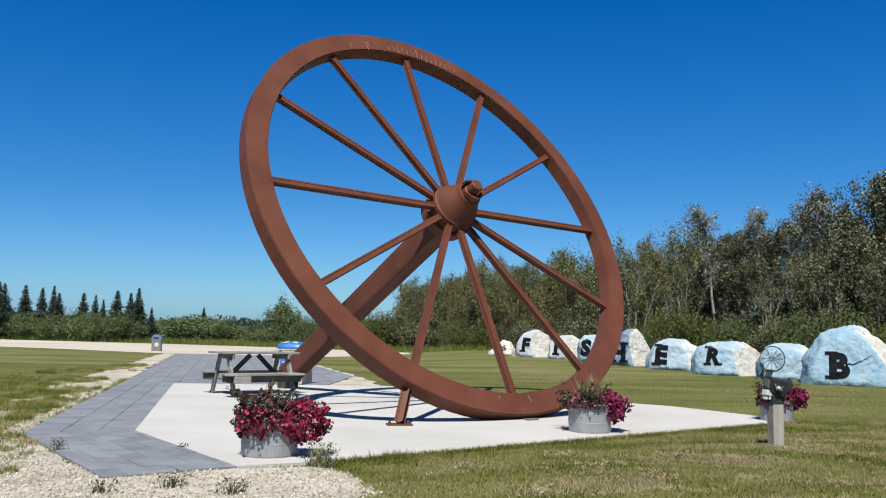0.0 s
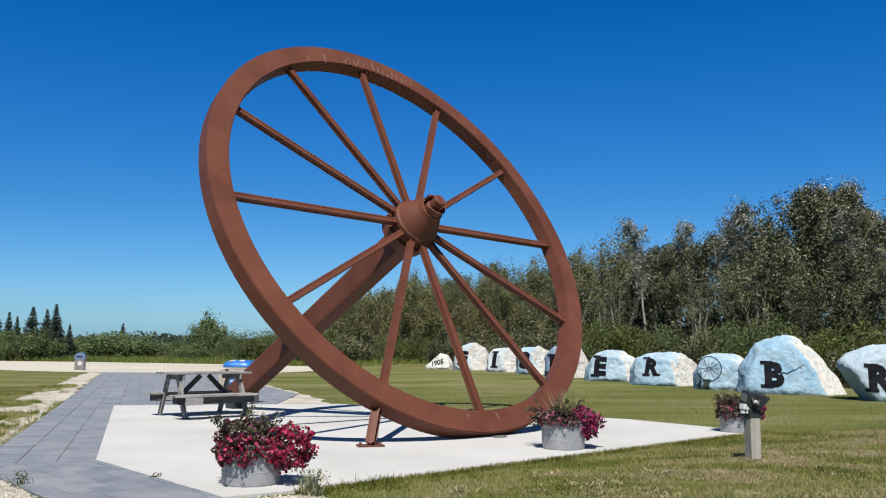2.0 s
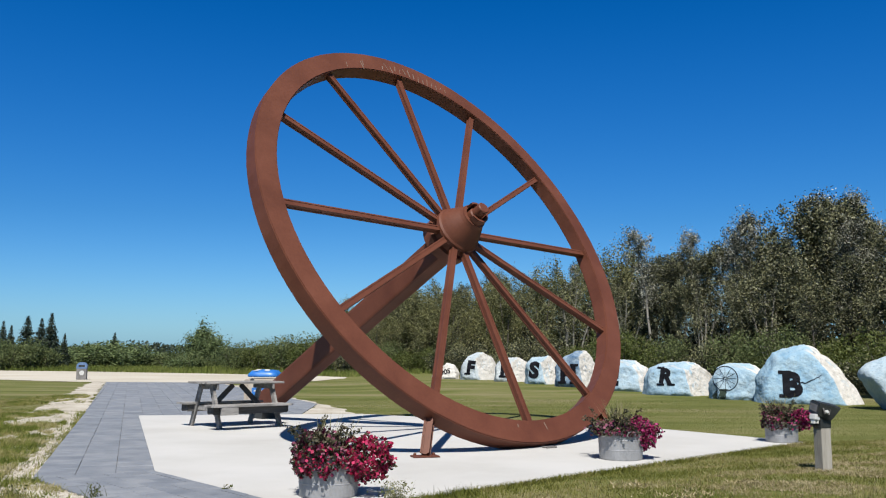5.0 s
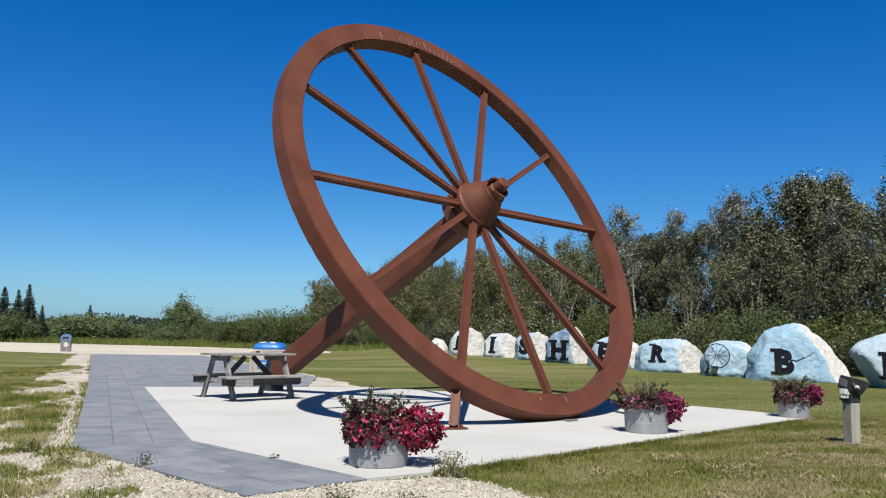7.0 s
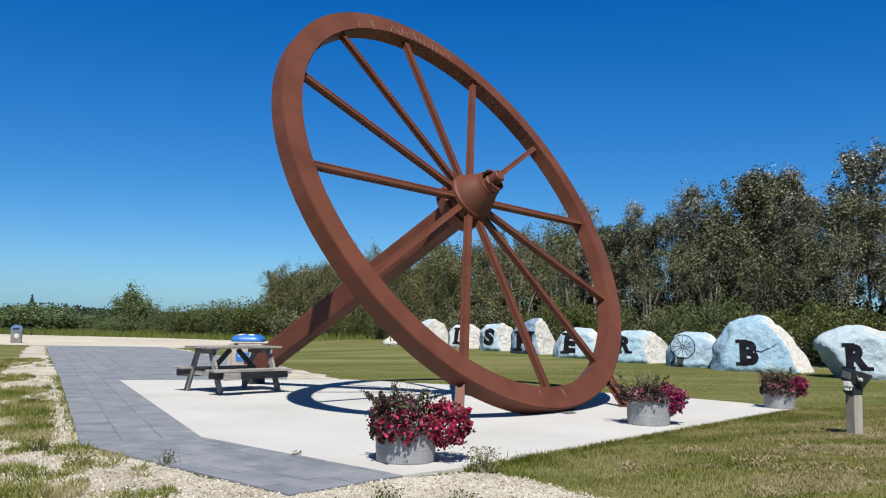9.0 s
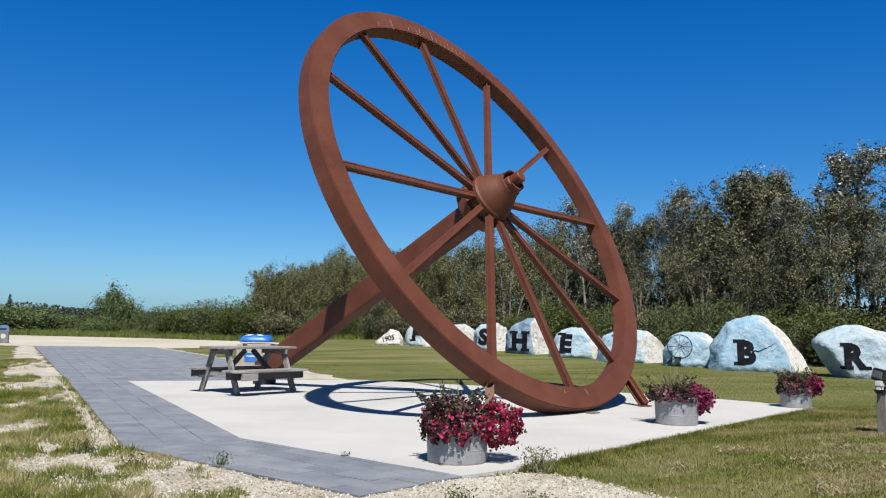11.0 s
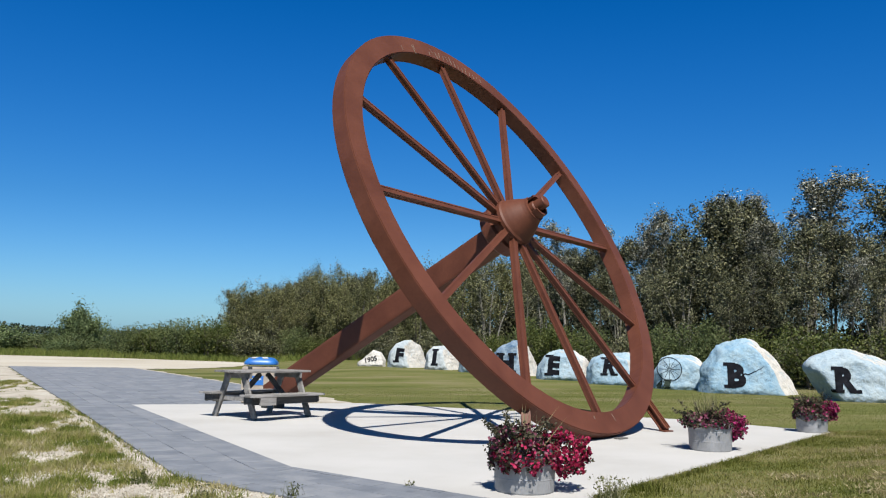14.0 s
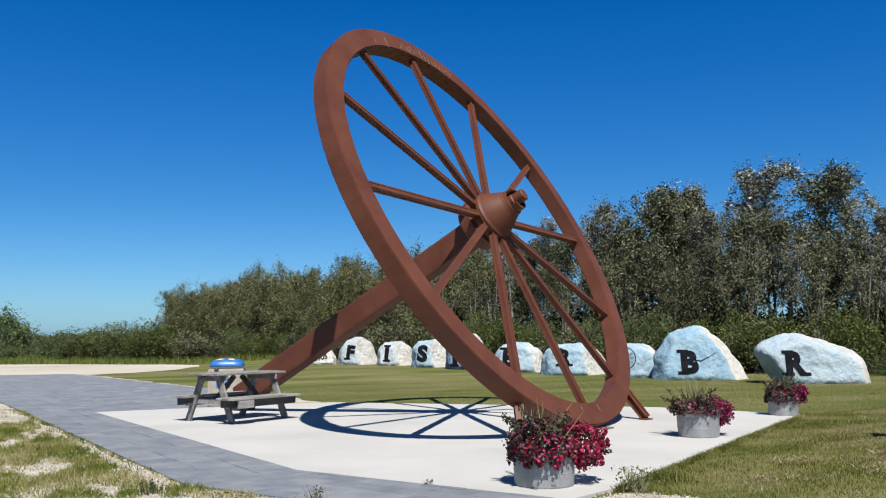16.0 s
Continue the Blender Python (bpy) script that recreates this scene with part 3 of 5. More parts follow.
def picnic_table():
    t = holder("picnic_table", pose(-3.62, 17.46, 0, 0, 0, 38), "weathered grey wooden picnic table on the concrete pad", "picnic table")
    for y in (-0.31, -0.155, 0.0, 0.155, 0.31):
        bm = bmesh.new()
        box(bm, (1.62, 0.142, 0.036), pose(0, y, 0.82), 0.005)
        part("top_plank", bm, WOOD, t)
    for y, x0, x1 in ((-0.83, -0.92, 0.7), (-0.69, -0.92, 0.7), (-0.55, -0.91, 0.7), (0.44, -0.84, 0.8), (0.575, -0.84, 0.8), (0.71, -0.84, 0.8)):
        bm = bmesh.new()
        box(bm, (x1 - x0, 0.13, 0.036), pose((x0 + x1) / 2, y, 0.425), 0.005)
        part("seat_plank", bm, WOOD, t)
    # boards under the seats, set back so that the planks shade them
    # their colour is darkened too, to deepen that shade
    for y in (-0.75, -0.55, 0.44, 0.66):
        bm = bmesh.new()
        box(bm, (1.5, 0.036, 0.13), pose(-0.1 if y < 0 else -0.02, y, 0.341), 0.004)
        part("seat_apron", bm, SHADEWOOD, t, "weathered board, shade put into its colour")
    for y, ends in ((-0.66, (-0.85, 0.65)), (0.545, (-0.77, 0.73))):
        for x in ends:
            bm = bmesh.new()
            box(bm, (0.036, 0.23, 0.115), pose(x, y, 0.348), 0.004)
            part("seat_end", bm, SHADEWOOD, t, "weathered board, shade put into its colour")
    bm = bmesh.new()
    box(bm, (0.33, 0.05, 0.13), pose(-0.6, -0.867, 0.335), 0.004)
    part("patch_board", bm, WOOD, t, "paler patched board on the seat edge")
    for x in (-0.58, 0.58):
        bm = bmesh.new()
        box(bm, (0.04, 1.0, 0.09), pose(x, 0, 0.35), 0.005)
        part("seat_bearer", bm, WOOD, t)
        bm = bmesh.new()
        box(bm, (0.04, 0.74, 0.1), pose(x, 0, 0.75), 0.005)
        part("top_bearer", bm, WOOD, t)
        for s in (-1, 1):
            bm = bmesh.new()
            xx = x + (-0.042 if x < 0 else 0.042)
            beam(bm, (xx, s * 0.56, 0.006), (xx, s * 0.2, 0.795), 0.04, 0.115, 0.005, up=(1, 0, 0), spin=math.pi / 2)
            part("leg", bm, WOOD, t)
    for s in (-1, 1):
        bm = bmesh.new()
        beam(bm, (s * 0.53, 0, 0.34), (s * 0.08, 0, 0.775), 0.04, 0.09, 0.005)
        # shade under the table top, put into the brace's colour
        part("brace", bm, SHADEWOOD, t, "weathered brace, shade put into its colour")
    return t


picnic_table()

# ---- bins ----


def bin_near():
    b = holder("waste_bin", pose(-3.58, 21.15, -0.0, 0, 0, -8), "beige waste bin with a blue domed lid on the paving", "waste bin")
    bm = bmesh.new()
    box(bm, (0.74, 0.74, 0.8), pose(0, 0, 0.4), 0.03)
    body = part("body", bm, BEIGE, b)
    for x in (-0.34, 0.34):
        bm = bmesh.new()
        box(bm, (0.07, 0.03, 0.76), pose(x, -0.383, 0.4), 0.005)
        part("corner_batten", bm, BEIGE, body)
    bm = bmesh.new()
    box(bm, (0.3, 0.006, 0.2), pose(-0.05, -0.374, 0.5), 0.002)
    part("sticker", bm, BLUEP, body, "blue sticker")
    bm = bmesh.new()
    box(bm, (0.2, 0.004, 0.03), pose(-0.05, -0.379, 0.53))
    part("sticker_line", bm, WHITEP, body, "white bar of unreadable lettering")
    bm = bmesh.new()
    prof = [(0.365, 0.84), (0.375, 0.87), (0.345, 0.93), (0.28, 0.99), (0.18, 1.005), (0.05, 1.01)]
    rings = []
    for r, z in prof:
        ring = []
        for i in range(32):
            a = 2 * math.pi * i / 32
            c, s = math.cos(a), math.sin(a)
            k = (abs(c) ** 4 + abs(s) ** 4) ** -0.25
            ring.append(bm.verts.new((r * k * c, r * k * s * 0.9, z)))
        rings.append(ring)
    for p, q in zip(rings, rings[1:]):
        for i in range(32):
            bm.faces.new((p[i], p[(i + 1) % 32], q[(i + 1) % 32], q[i]))
    bm.faces.new(rings[-1])
    bm.faces.new(rings[0][::-1])
    lid = part("lid", bm, BLUEP, b, "blue domed plastic lid", smooth=True)
    # two white strips paint the gloss of the sky on the lid
    for x in (-0.17, 0.12):
        bm = bmesh.new()
        beam(bm, (x, -0.27, 0.985), (x * 0.6, -0.1, 1.012), 0.12, 0.008, 0.003)
        part("ridge", bm, WHITEP, lid, "pale strip painted as sky gloss")
    bm = bmesh.new()
    lathe(bm, [(0.05, 0), (0.05, 0.012), (0.03, 0.02)], pose(-0.2, -0.36, 0.77, 90), 16)
    part("lid_latch", bm, BLACK, b, "black latch")


def bin_far():
    b = holder("waste_bin", pose(-17.2, 49.0, -0.012, 0, 0, 12) @ Matrix.Scale(0.88, 4), "grey waste bin with a blue hood and round white label", "waste bin")
    bm = bmesh.new()
    box(bm, (0.58, 0.58, 0.68), pose(0, 0, 0.34), 0.02)
    body = part("body", bm, GREYBIN, b)
    bm = bmesh.new()
    lathe(bm, [(0.14, 0), (0.14, 0.01)], pose(0.02, -0.291, 0.42, 90), 24)
    part("label", bm, WHITEP, body, "round white label")
    bm = bmesh.new()
    pts = [(-0.3, 0.68), (0.3, 0.68), (0.3, 0.9), (0.22, 1.02), (0.1, 1.07), (-0.1, 1.07), (-0.22, 1.02), (-0.3, 0.9)]
    fr = [bm.verts.new((x, -0.3, z)) for x, z in pts]
    bk = [bm.verts.new((x, 0.3, z)) for x, z in pts]
    bm.faces.new(fr)
    bm.faces.new(bk[::-1])
    for i in range(len(pts)):
        j = (i + 1) % len(pts)
        bm.faces.new((fr[i], bk[i], bk[j], fr[j]))
    bmesh.ops.recalc_face_normals(bm, faces=bm.faces)
    hood = part("hood", bm, DULLBLUE, b, "faded blue plastic hood")
    bm = bmesh.new()
    box(bm, (0.36, 0.02, 0.13), pose(0, -0.298, 0.84), 0.01)
    part("flap", bm, BLACK, hood, "dark opening flap")


bin_near()
bin_far()

# ---- planters ----


def planter(seed, x, y, turn, left, right, hang, label, size=1.0, spikes=26, reds=520, bright=None):
    """left and right: each mound's centre and radii, off the middle of the rim; hang: how far each drapes below it."""
    rng = np.random.default_rng(seed)
    p = holder("flower_planter", pose(x, y, 0.002, 0, 0, turn), label, "flower planter", "planters round the pad")
    h = 0.37 * size
    bm = bmesh.new()
    ring = [(0.278, 0.0), (0.282, 0.012), (0.286, 0.12), (0.289, 0.128), (0.287, 0.136), (0.292, 0.25), (0.295, 0.258), (0.293, 0.266), (0.298, 0.35), (0.307, 0.355), (0.307, 0.37), (0.292, 0.37), (0.292, 0.31)]
    lathe(bm, [(r * size, z * size) for r, z in ring], steps=48)
    part("tub", bm, ZINC, p, "dull grey galvanised tub", smooth=False)
    bm = bmesh.new()
    lathe(bm, [(0.282 * size, h - 0.09), (0.288 * size, h - 0.07), (0.2, h - 0.05), (0.02, h - 0.035)], steps=32)
    part("soil", bm, SOIL, p)

    def mound(n, c, r, floor, thin=0.25):
        """Points in the skin of a lumpy mound that hangs over the rim in uneven trails."""
        pts = []
        c = np.array(c) + np.array((0, 0, h))
        while len(pts) < n:
            d = rng.normal(size=3)
            d /= np.linalg.norm(d)
            lump = 1.0 + 0.45 * noise.noise(Vector(d * 2.4) + Vector((seed * 7.0, c[0] * 9, 0)))
            q = c + d * np.array(r) * lump * (1 - thin * rng.uniform() ** 1.5)
            edge = floor * (1.0 + 1.1 * noise.noise(Vector((math.atan2(q[1], q[0]) * 3.2, seed * 3.0, 1.0))))
            rim = math.hypot(q[0], q[1])
            if q[2] < h - edge or (q[2] < h + 0.015 and rim < 0.31 * size):
                if q[2] < h - edge or rim < 0.17:
                    continue
                q[:2] *= (0.315 * size + 0.03 * rng.uniform()) / rim
            pts.append(q)
        return np.array(pts)

    def mass(name, pts, lo, hi, mat, asp, lab):
        o = new(name, leaf_mesh(name, pts, rng.uniform(lo, hi, len(pts)), rng, mat, asp))
        o.parent = p
        tagged(o, lab, kind="stuff")

    (lc, lr), (rc, rr) = left, right
    much = (lr[0] * lr[2]) / 0.08
    mass("foliage", np.concatenate([mound(int(2600 * much), lc, lr, hang[0], 0.35), mound(1100, rc, rr, hang[1], 0.4)]), 0.022, 0.048, PLANT, 0.6, "dark trailing leaves")
    mass("plum_blossom", mound(int(520 * much), lc, lr, hang[0] * 0.9, 0.3), 0.03, 0.06, PETAL_PLUM, 0.9, "dusky plum petunia blooms")
    front = (lc[0] - 0.02, lc[1] - 0.16, lc[2] - 0.04)
    mass("red_blossom", np.concatenate([mound(1300, rc, rr, hang[1]), mound(int(reds * 0.6 * much), front, (lr[0] * 0.75, 0.22, lr[2] * 0.7), hang[0])]), 0.026, 0.052, bright or PETAL_RED, 0.9, "bright petunia blooms")
    # leafy shoots that stand out of the mounds
    knots = []
    for _ in range(13):
        az, out, up = rng.uniform(0, 2 * math.pi), rng.uniform(0.1, 0.26), rng.uniform(0.12, 0.34)
        foot = np.array([lc[0], lc[1], lc[2] + h]) + np.array([math.cos(az) * lr[0] * 0.6, math.sin(az) * lr[1] * 0.6, lr[2] * 0.35])
        for f in np.linspace(0.2, 1.0, 7):
            p0 = foot + np.array([math.cos(az) * out * f, math.sin(az) * out * f, up * f - 0.1 * f * f])
            knots.append(p0 + rng.normal(0, 0.014, (7, 3)))
    mass("shoot", np.concatenate(knots), 0.02, 0.045, PLANT, 0.6, "straggling leafy shoots")
    n = spikes
    feet = np.stack([rng.normal(0.0, 0.07, n), rng.normal(0.03, 0.06, n), np.full(n, h)], 1)
    o = new("spike_grass", blade_mesh("spike_grass", feet, rng.uniform(0.24, 0.46, n), 0.017, rng, SPIKE, 0.9))
    o.parent = p
    tagged(o, "straw-green spiky grass", kind="stuff")
    return p


planter(1, -1.38, 9.3, 8, ((-0.1, -0.04, 0.01), (0.27, 0.3, 0.24)), ((0.33, -0.1, -0.02), (0.27, 0.27, 0.21)), (0.17, 0.26), "galvanised tub overflowing with crimson and plum petunias", 1.0, 34, 620)
planter(2, 2.3, 12.17, 14, ((-0.1, 0.02, 0.0), (0.31, 0.3, 0.15)), ((0.28, -0.06, -0.05), (0.22, 0.24, 0.2)), (0.05, 0.24), "galvanised tub of plum petunias, a magenta clump hanging over", 1.0, 100, 150, PETAL_MAGENTA)
planter(3, 5.62, 14.45, 10, ((-0.06, 0.0, 0.05), (0.25, 0.26, 0.2)), ((0.3, -0.04, 0.03), (0.18, 0.22, 0.17)), (0.15, 0.16), "galvanised tub of dusky petunias with a magenta clump beside it", 0.88, 90, 160, PETAL_MAGENTA)

# ---- floodlight on its post ----


def floodlight():
    f = holder("floodlight_post", pose(4.15, 10.42, 0.07, 0, 0, 12), "hooded black floodlight on a short square wooden post in the grass", "floodlight")
    bm = bmesh.new()
    box(bm, (0.13, 0.13, 0.52), pose(0, 0, 0.22), 0.008)
    part("post", bm, POSTWOOD, f, "weathered pale timber post")
    bm = bmesh.new()
    box(bm, (0.145, 0.14, 0.13), pose(0, 0, 0.544), 0.01)
    part("junction_box", bm, BLACK, f, "black junction box")
    m = pose(0.035, 0.0, 0.69, 8, 16, -14) @ Matrix.Scale(1.18, 4)
    bm = bmesh.new()
    # deep body with an open face tipped up towards one side
    vs = [m @ Vector(v) for v in ((-0.09, -0.1, -0.075), (0.06, -0.1, -0.085), (0.06, 0.1, -0.085), (-0.09, 0.1, -0.075), (-0.1, -0.105, 0.045), (0.115, -0.105, 0.06), (0.115, 0.105, 0.06), (-0.1, 0.105, 0.045))]
    vv = [bm.verts.new(v) for v in vs]
    for q in ((0, 3, 2, 1), (4, 5, 6, 7), (0, 1, 5, 4), (1, 2, 6, 5), (2, 3, 7, 6), (3, 0, 4, 7)):
        bm.faces.new([vv[k] for k in q])
    bmesh.ops.bevel(bm, geom=list(bm.edges), offset=0.008, segments=2, affect="EDGES")
    hs = part("housing", bm, BLACK, f, "dark wedge-shaped lamp housing")
    bm = bmesh.new()
    box(bm, (0.2, 0.19, 0.006), m @ pose(0.007, 0, 0.056, 0, -4), 0.002)
    part("lamp_glass", bm, BLACK, hs, "dusty lamp glass")
    bm = bmesh.new()
    box(bm, (0.004, 0.15, 0.07), m @ pose(-0.099, 0, -0.01, 0, -5), 0.001)
    part("face_plate", bm, GREYBIN, hs, "dull grey face plate")
    bm = bmesh.new()
    lathe(bm, [(0.018, 0), (0.02, 0.03), (0.012, 0.04)], pose(-0.035, -0.115, 0.665, 90), 12)
    part("knob", bm, WHITEP, hs, "pale knob")
    bm = bmesh.new()
    tube(bm, [(-0.07, -0.118, 0.71), (-0.055, -0.128, 0.645), (0.0, -0.128, 0.635), (0.035, -0.118, 0.71)], [0.008] * 4, 6)
    part("yoke", bm, GREYBIN, hs, "bent metal yoke")
    bm = bmesh.new()
    box(bm, (0.085, 0.08, 0.065), pose(-0.115, -0.03, 0.605, 0, 8, 10), 0.012)
    ob = part("outlet_box", bm, WHITEP, f, "white weatherproof outlet box")
    for dx in (-0.022, 0.02):
        bm = bmesh.new()
        box(bm, (0.024, 0.05, 0.05), pose(-0.12 + dx, -0.035, 0.555, 0, 8, 10), 0.006)
        part("plug", bm, WHITEP, ob, "white plug")
    bm = bmesh.new()
    box(bm, (0.09, 0.05, 0.03), pose(-0.1, 0, 0.52), 0.006)
    part("bracket", bm, BLACK, f, "black metal bracket")


floodlight()

# ---- painted boulders ----


def paint_material(blue, dark=False):
    """White-painted rock; the face turned to the viewer is washed with blue."""
    m = material("painted_rock", [(0.3, 0.28, 0.24), (0.45, 0.435, 0.4), (0.52, 0.505, 0.47)], (1.2, 12), 0.85, 0.1, 0, 0.9, 5.5, spec=0.2, relief=0.075)
    n, l = m.node_tree.nodes, m.node_tree.links
    b = n["Principled BSDF"]
    white = b.inputs["Base Color"].links[0].from_socket
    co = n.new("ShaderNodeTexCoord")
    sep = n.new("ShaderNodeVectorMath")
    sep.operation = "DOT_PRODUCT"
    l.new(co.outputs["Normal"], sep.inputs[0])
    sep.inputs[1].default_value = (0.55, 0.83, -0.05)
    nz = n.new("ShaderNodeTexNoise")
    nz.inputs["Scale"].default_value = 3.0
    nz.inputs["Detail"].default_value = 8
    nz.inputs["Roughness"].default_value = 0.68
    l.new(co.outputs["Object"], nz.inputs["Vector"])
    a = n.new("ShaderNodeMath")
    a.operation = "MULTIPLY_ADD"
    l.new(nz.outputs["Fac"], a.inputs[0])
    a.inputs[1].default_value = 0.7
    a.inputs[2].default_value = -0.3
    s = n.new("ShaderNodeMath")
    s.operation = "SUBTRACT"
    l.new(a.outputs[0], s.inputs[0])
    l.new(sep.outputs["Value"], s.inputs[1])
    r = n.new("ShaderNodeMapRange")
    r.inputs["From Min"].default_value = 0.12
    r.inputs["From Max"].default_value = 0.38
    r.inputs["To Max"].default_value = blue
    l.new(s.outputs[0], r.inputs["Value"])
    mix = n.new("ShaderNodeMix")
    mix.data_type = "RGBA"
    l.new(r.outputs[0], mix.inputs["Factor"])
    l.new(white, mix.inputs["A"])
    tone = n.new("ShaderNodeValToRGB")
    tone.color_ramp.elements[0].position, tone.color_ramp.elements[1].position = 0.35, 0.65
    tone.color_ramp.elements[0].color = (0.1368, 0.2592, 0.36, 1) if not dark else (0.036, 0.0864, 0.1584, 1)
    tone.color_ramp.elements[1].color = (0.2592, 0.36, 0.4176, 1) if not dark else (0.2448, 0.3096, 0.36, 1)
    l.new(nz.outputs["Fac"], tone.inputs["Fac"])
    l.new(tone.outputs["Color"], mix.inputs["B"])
    # chips and cracks where the bare rock shows
    chip = n.new("ShaderNodeTexNoise")
    chip.inputs["Scale"].default_value = 7.0
    chip.inputs["Detail"].default_value = 6
    chip.inputs["Roughness"].default_value = 0.7
    l.new(co.outputs["Object"], chip.inputs["Vector"])
    bare = n.new("ShaderNodeMapRange")
    bare.inputs["From Min"].default_value, bare.inputs["From Max"].default_value = 0.6, 0.66
    bare.inputs["To Max"].default_value = 0.55
    l.new(chip.outputs["Fac"], bare.inputs["Value"])
    worn = n.new("ShaderNodeMix")
    worn.data_type = "RGBA"
    l.new(bare.outputs[0], worn.inputs["Factor"])
    l.new(mix.outputs["Result"], worn.inputs["A"])
    worn.inputs["B"].default_value = (0.09, 0.1, 0.1, 1)
    l.new(worn.outputs["Result"], b.inputs["Base Color"])
    return m


def boulder(seed, outline, depth, face=(0.0, -1.0, 0.16), side=None):
    """A boulder whose skyline is outline, (x, z) from its foot on one side to its foot on the other; its lettered face is its own -y.
    side: the normal of a second broad face, and where along the foot it meets the first."""
    rng = random.Random(seed)
    h = max(z for _, z in outline)
    mid = Vector((sum(x for x, _ in outline) / len(outline), 0, 0.42 * h))
    planes = [(Vector((0, 0, -1)), 0.2), (Vector((0.05, 1, 0.15)).normalized(), depth / 2)]
    f = Vector(face).normalized()
    planes.append((f, f.dot(Vector((0, -depth / 2, 0.1)))))
    u = Vector((f.x, f.y * 0.8, -0.55)).normalized()
    planes.append((u, u.dot(Vector((0, -depth / 2, 0.1)))))
    if side:
        n = Vector(side[0]).normalized()
        planes.append((n, n.dot(Vector((side[1], -depth / 2, 0.1)))))
    for (x1, z1), (x2, z2) in zip(outline, outline[1:]):
        e = Vector((z1 - z2, 0, x2 - x1)).normalized()
        for t in (-0.42, 0.5):
            n = Vector((e.x, t + rng.uniform(-0.1, 0.1), e.z)).normalized()
            planes.append((n, n.dot(Vector((x1, 0, z1)))))
    bm = bmesh.new()
    bmesh.ops.create_icosphere(bm, subdivisions=5, radius=1.0)
    off = Vector((rng.uniform(-50, 50), rng.uniform(-50, 50), 0))
    for v in bm.verts:
        p = v.co.normalized()
        total = 0.0
        for n, k in planes:
            c = p.dot(n)
            if c > 0.02:
                total += (c / max(0.05, k - n.dot(mid))) ** 48
        r = total ** (-1 / 48)
        q = mid + p * r
        rough = 0.07 * noise.noise(q * 1.3 + off) + 0.04 * noise.noise(q * 3.1 + off) - 0.035 * abs(noise.noise(q * 5.5 + off)) + 0.022 * noise.noise(q * 12 + off)
        v.co = q + p * (0.02 + rough)
    return bm


from mathutils.bvhtree import BVHTree


def on_face(bm_src, tree, name, mat, parent, label, lift=0.018):
    """Lays a flat figure, drawn in x and z, on the boulder's face."""
    for v in bm_src.verts:
        hit, nrm, _, _ = tree.ray_cast(Vector((v.co.x, -6, v.co.z)), Vector((0, 1, 0)))
        v.co = (hit if hit else Vector((v.co.x, 0, v.co.z))) + Vector((0, -lift, 0))
    return part(name, bm_src, mat, parent, label)


def glyph(ch, size, x, z, tilt=0.0, bold=0.05):
    """A heavy letter, finely cut so that it can follow the rock."""
    cu = bpy.data.curves.new("glyph", "FONT")
    cu.body = ch
    cu.size = size
    cu.align_x, cu.align_y = "CENTER", "CENTER"
    cu.offset = bold * size
    cu.resolution_u = 4
    ob = bpy.data.objects.new("glyph", cu)
    me = ob.to_mesh()
    bm = bmesh.new()
    bm.from_mesh(me)
    ob.to_mesh_clear()
    bpy.data.objects.remove(ob)
    bpy.data.curves.remove(cu)
    r = Matrix.Rotation(radians(tilt), 4, "Z")
    for v in bm.verts:
        q = r @ v.co
        v.co = Vector((x + q.x, 0, z + q.y))
    if ch in "FIHERBS":
        xs = [v.co.x for v in bm.verts]
        zs = [v.co.z for v in bm.verts]
        serifs = {"F": ((0, 0),), "I": ((0.5, 0), (0.5, 1)), "H": ((0, 0), (0, 1), (1, 0), (1, 1)), "E": ((0, 0), (0, 1)), "R": ((0, 0), (0, 1), (1, 0)), "B": ((0, 0), (0, 1)), "S": ()}[ch]
        for fx, fz in serifs:
            sx = min(xs) + (0.12 + 0.76 * fx) * (max(xs) - min(xs)) if ch != "I" else (min(xs) + max(xs)) / 2
            sz = min(zs) + 0.03 * size + fz * (max(zs) - min(zs) - 0.06 * size)
            q = [bm.verts.new((sx + a * 0.19 * size, -0.001, sz + c * 0.055 * size)) for a, c in ((-1, -1), (1, -1), (1, 1), (-1, 1))]
            bm.faces.new(q)
    bmesh.ops.triangulate(bm, faces=bm.faces)
    for _ in range(5):
        bmesh.ops.subdivide_edges(bm, edges=[e for e in bm.edges if e.calc_length() > 0.06], cuts=1)
        bmesh.ops.triangulate(bm, faces=[q for q in bm.faces if len(q.verts) > 3])
    bmesh.ops.recalc_face_normals(bm, faces=bm.faces)
    return bm


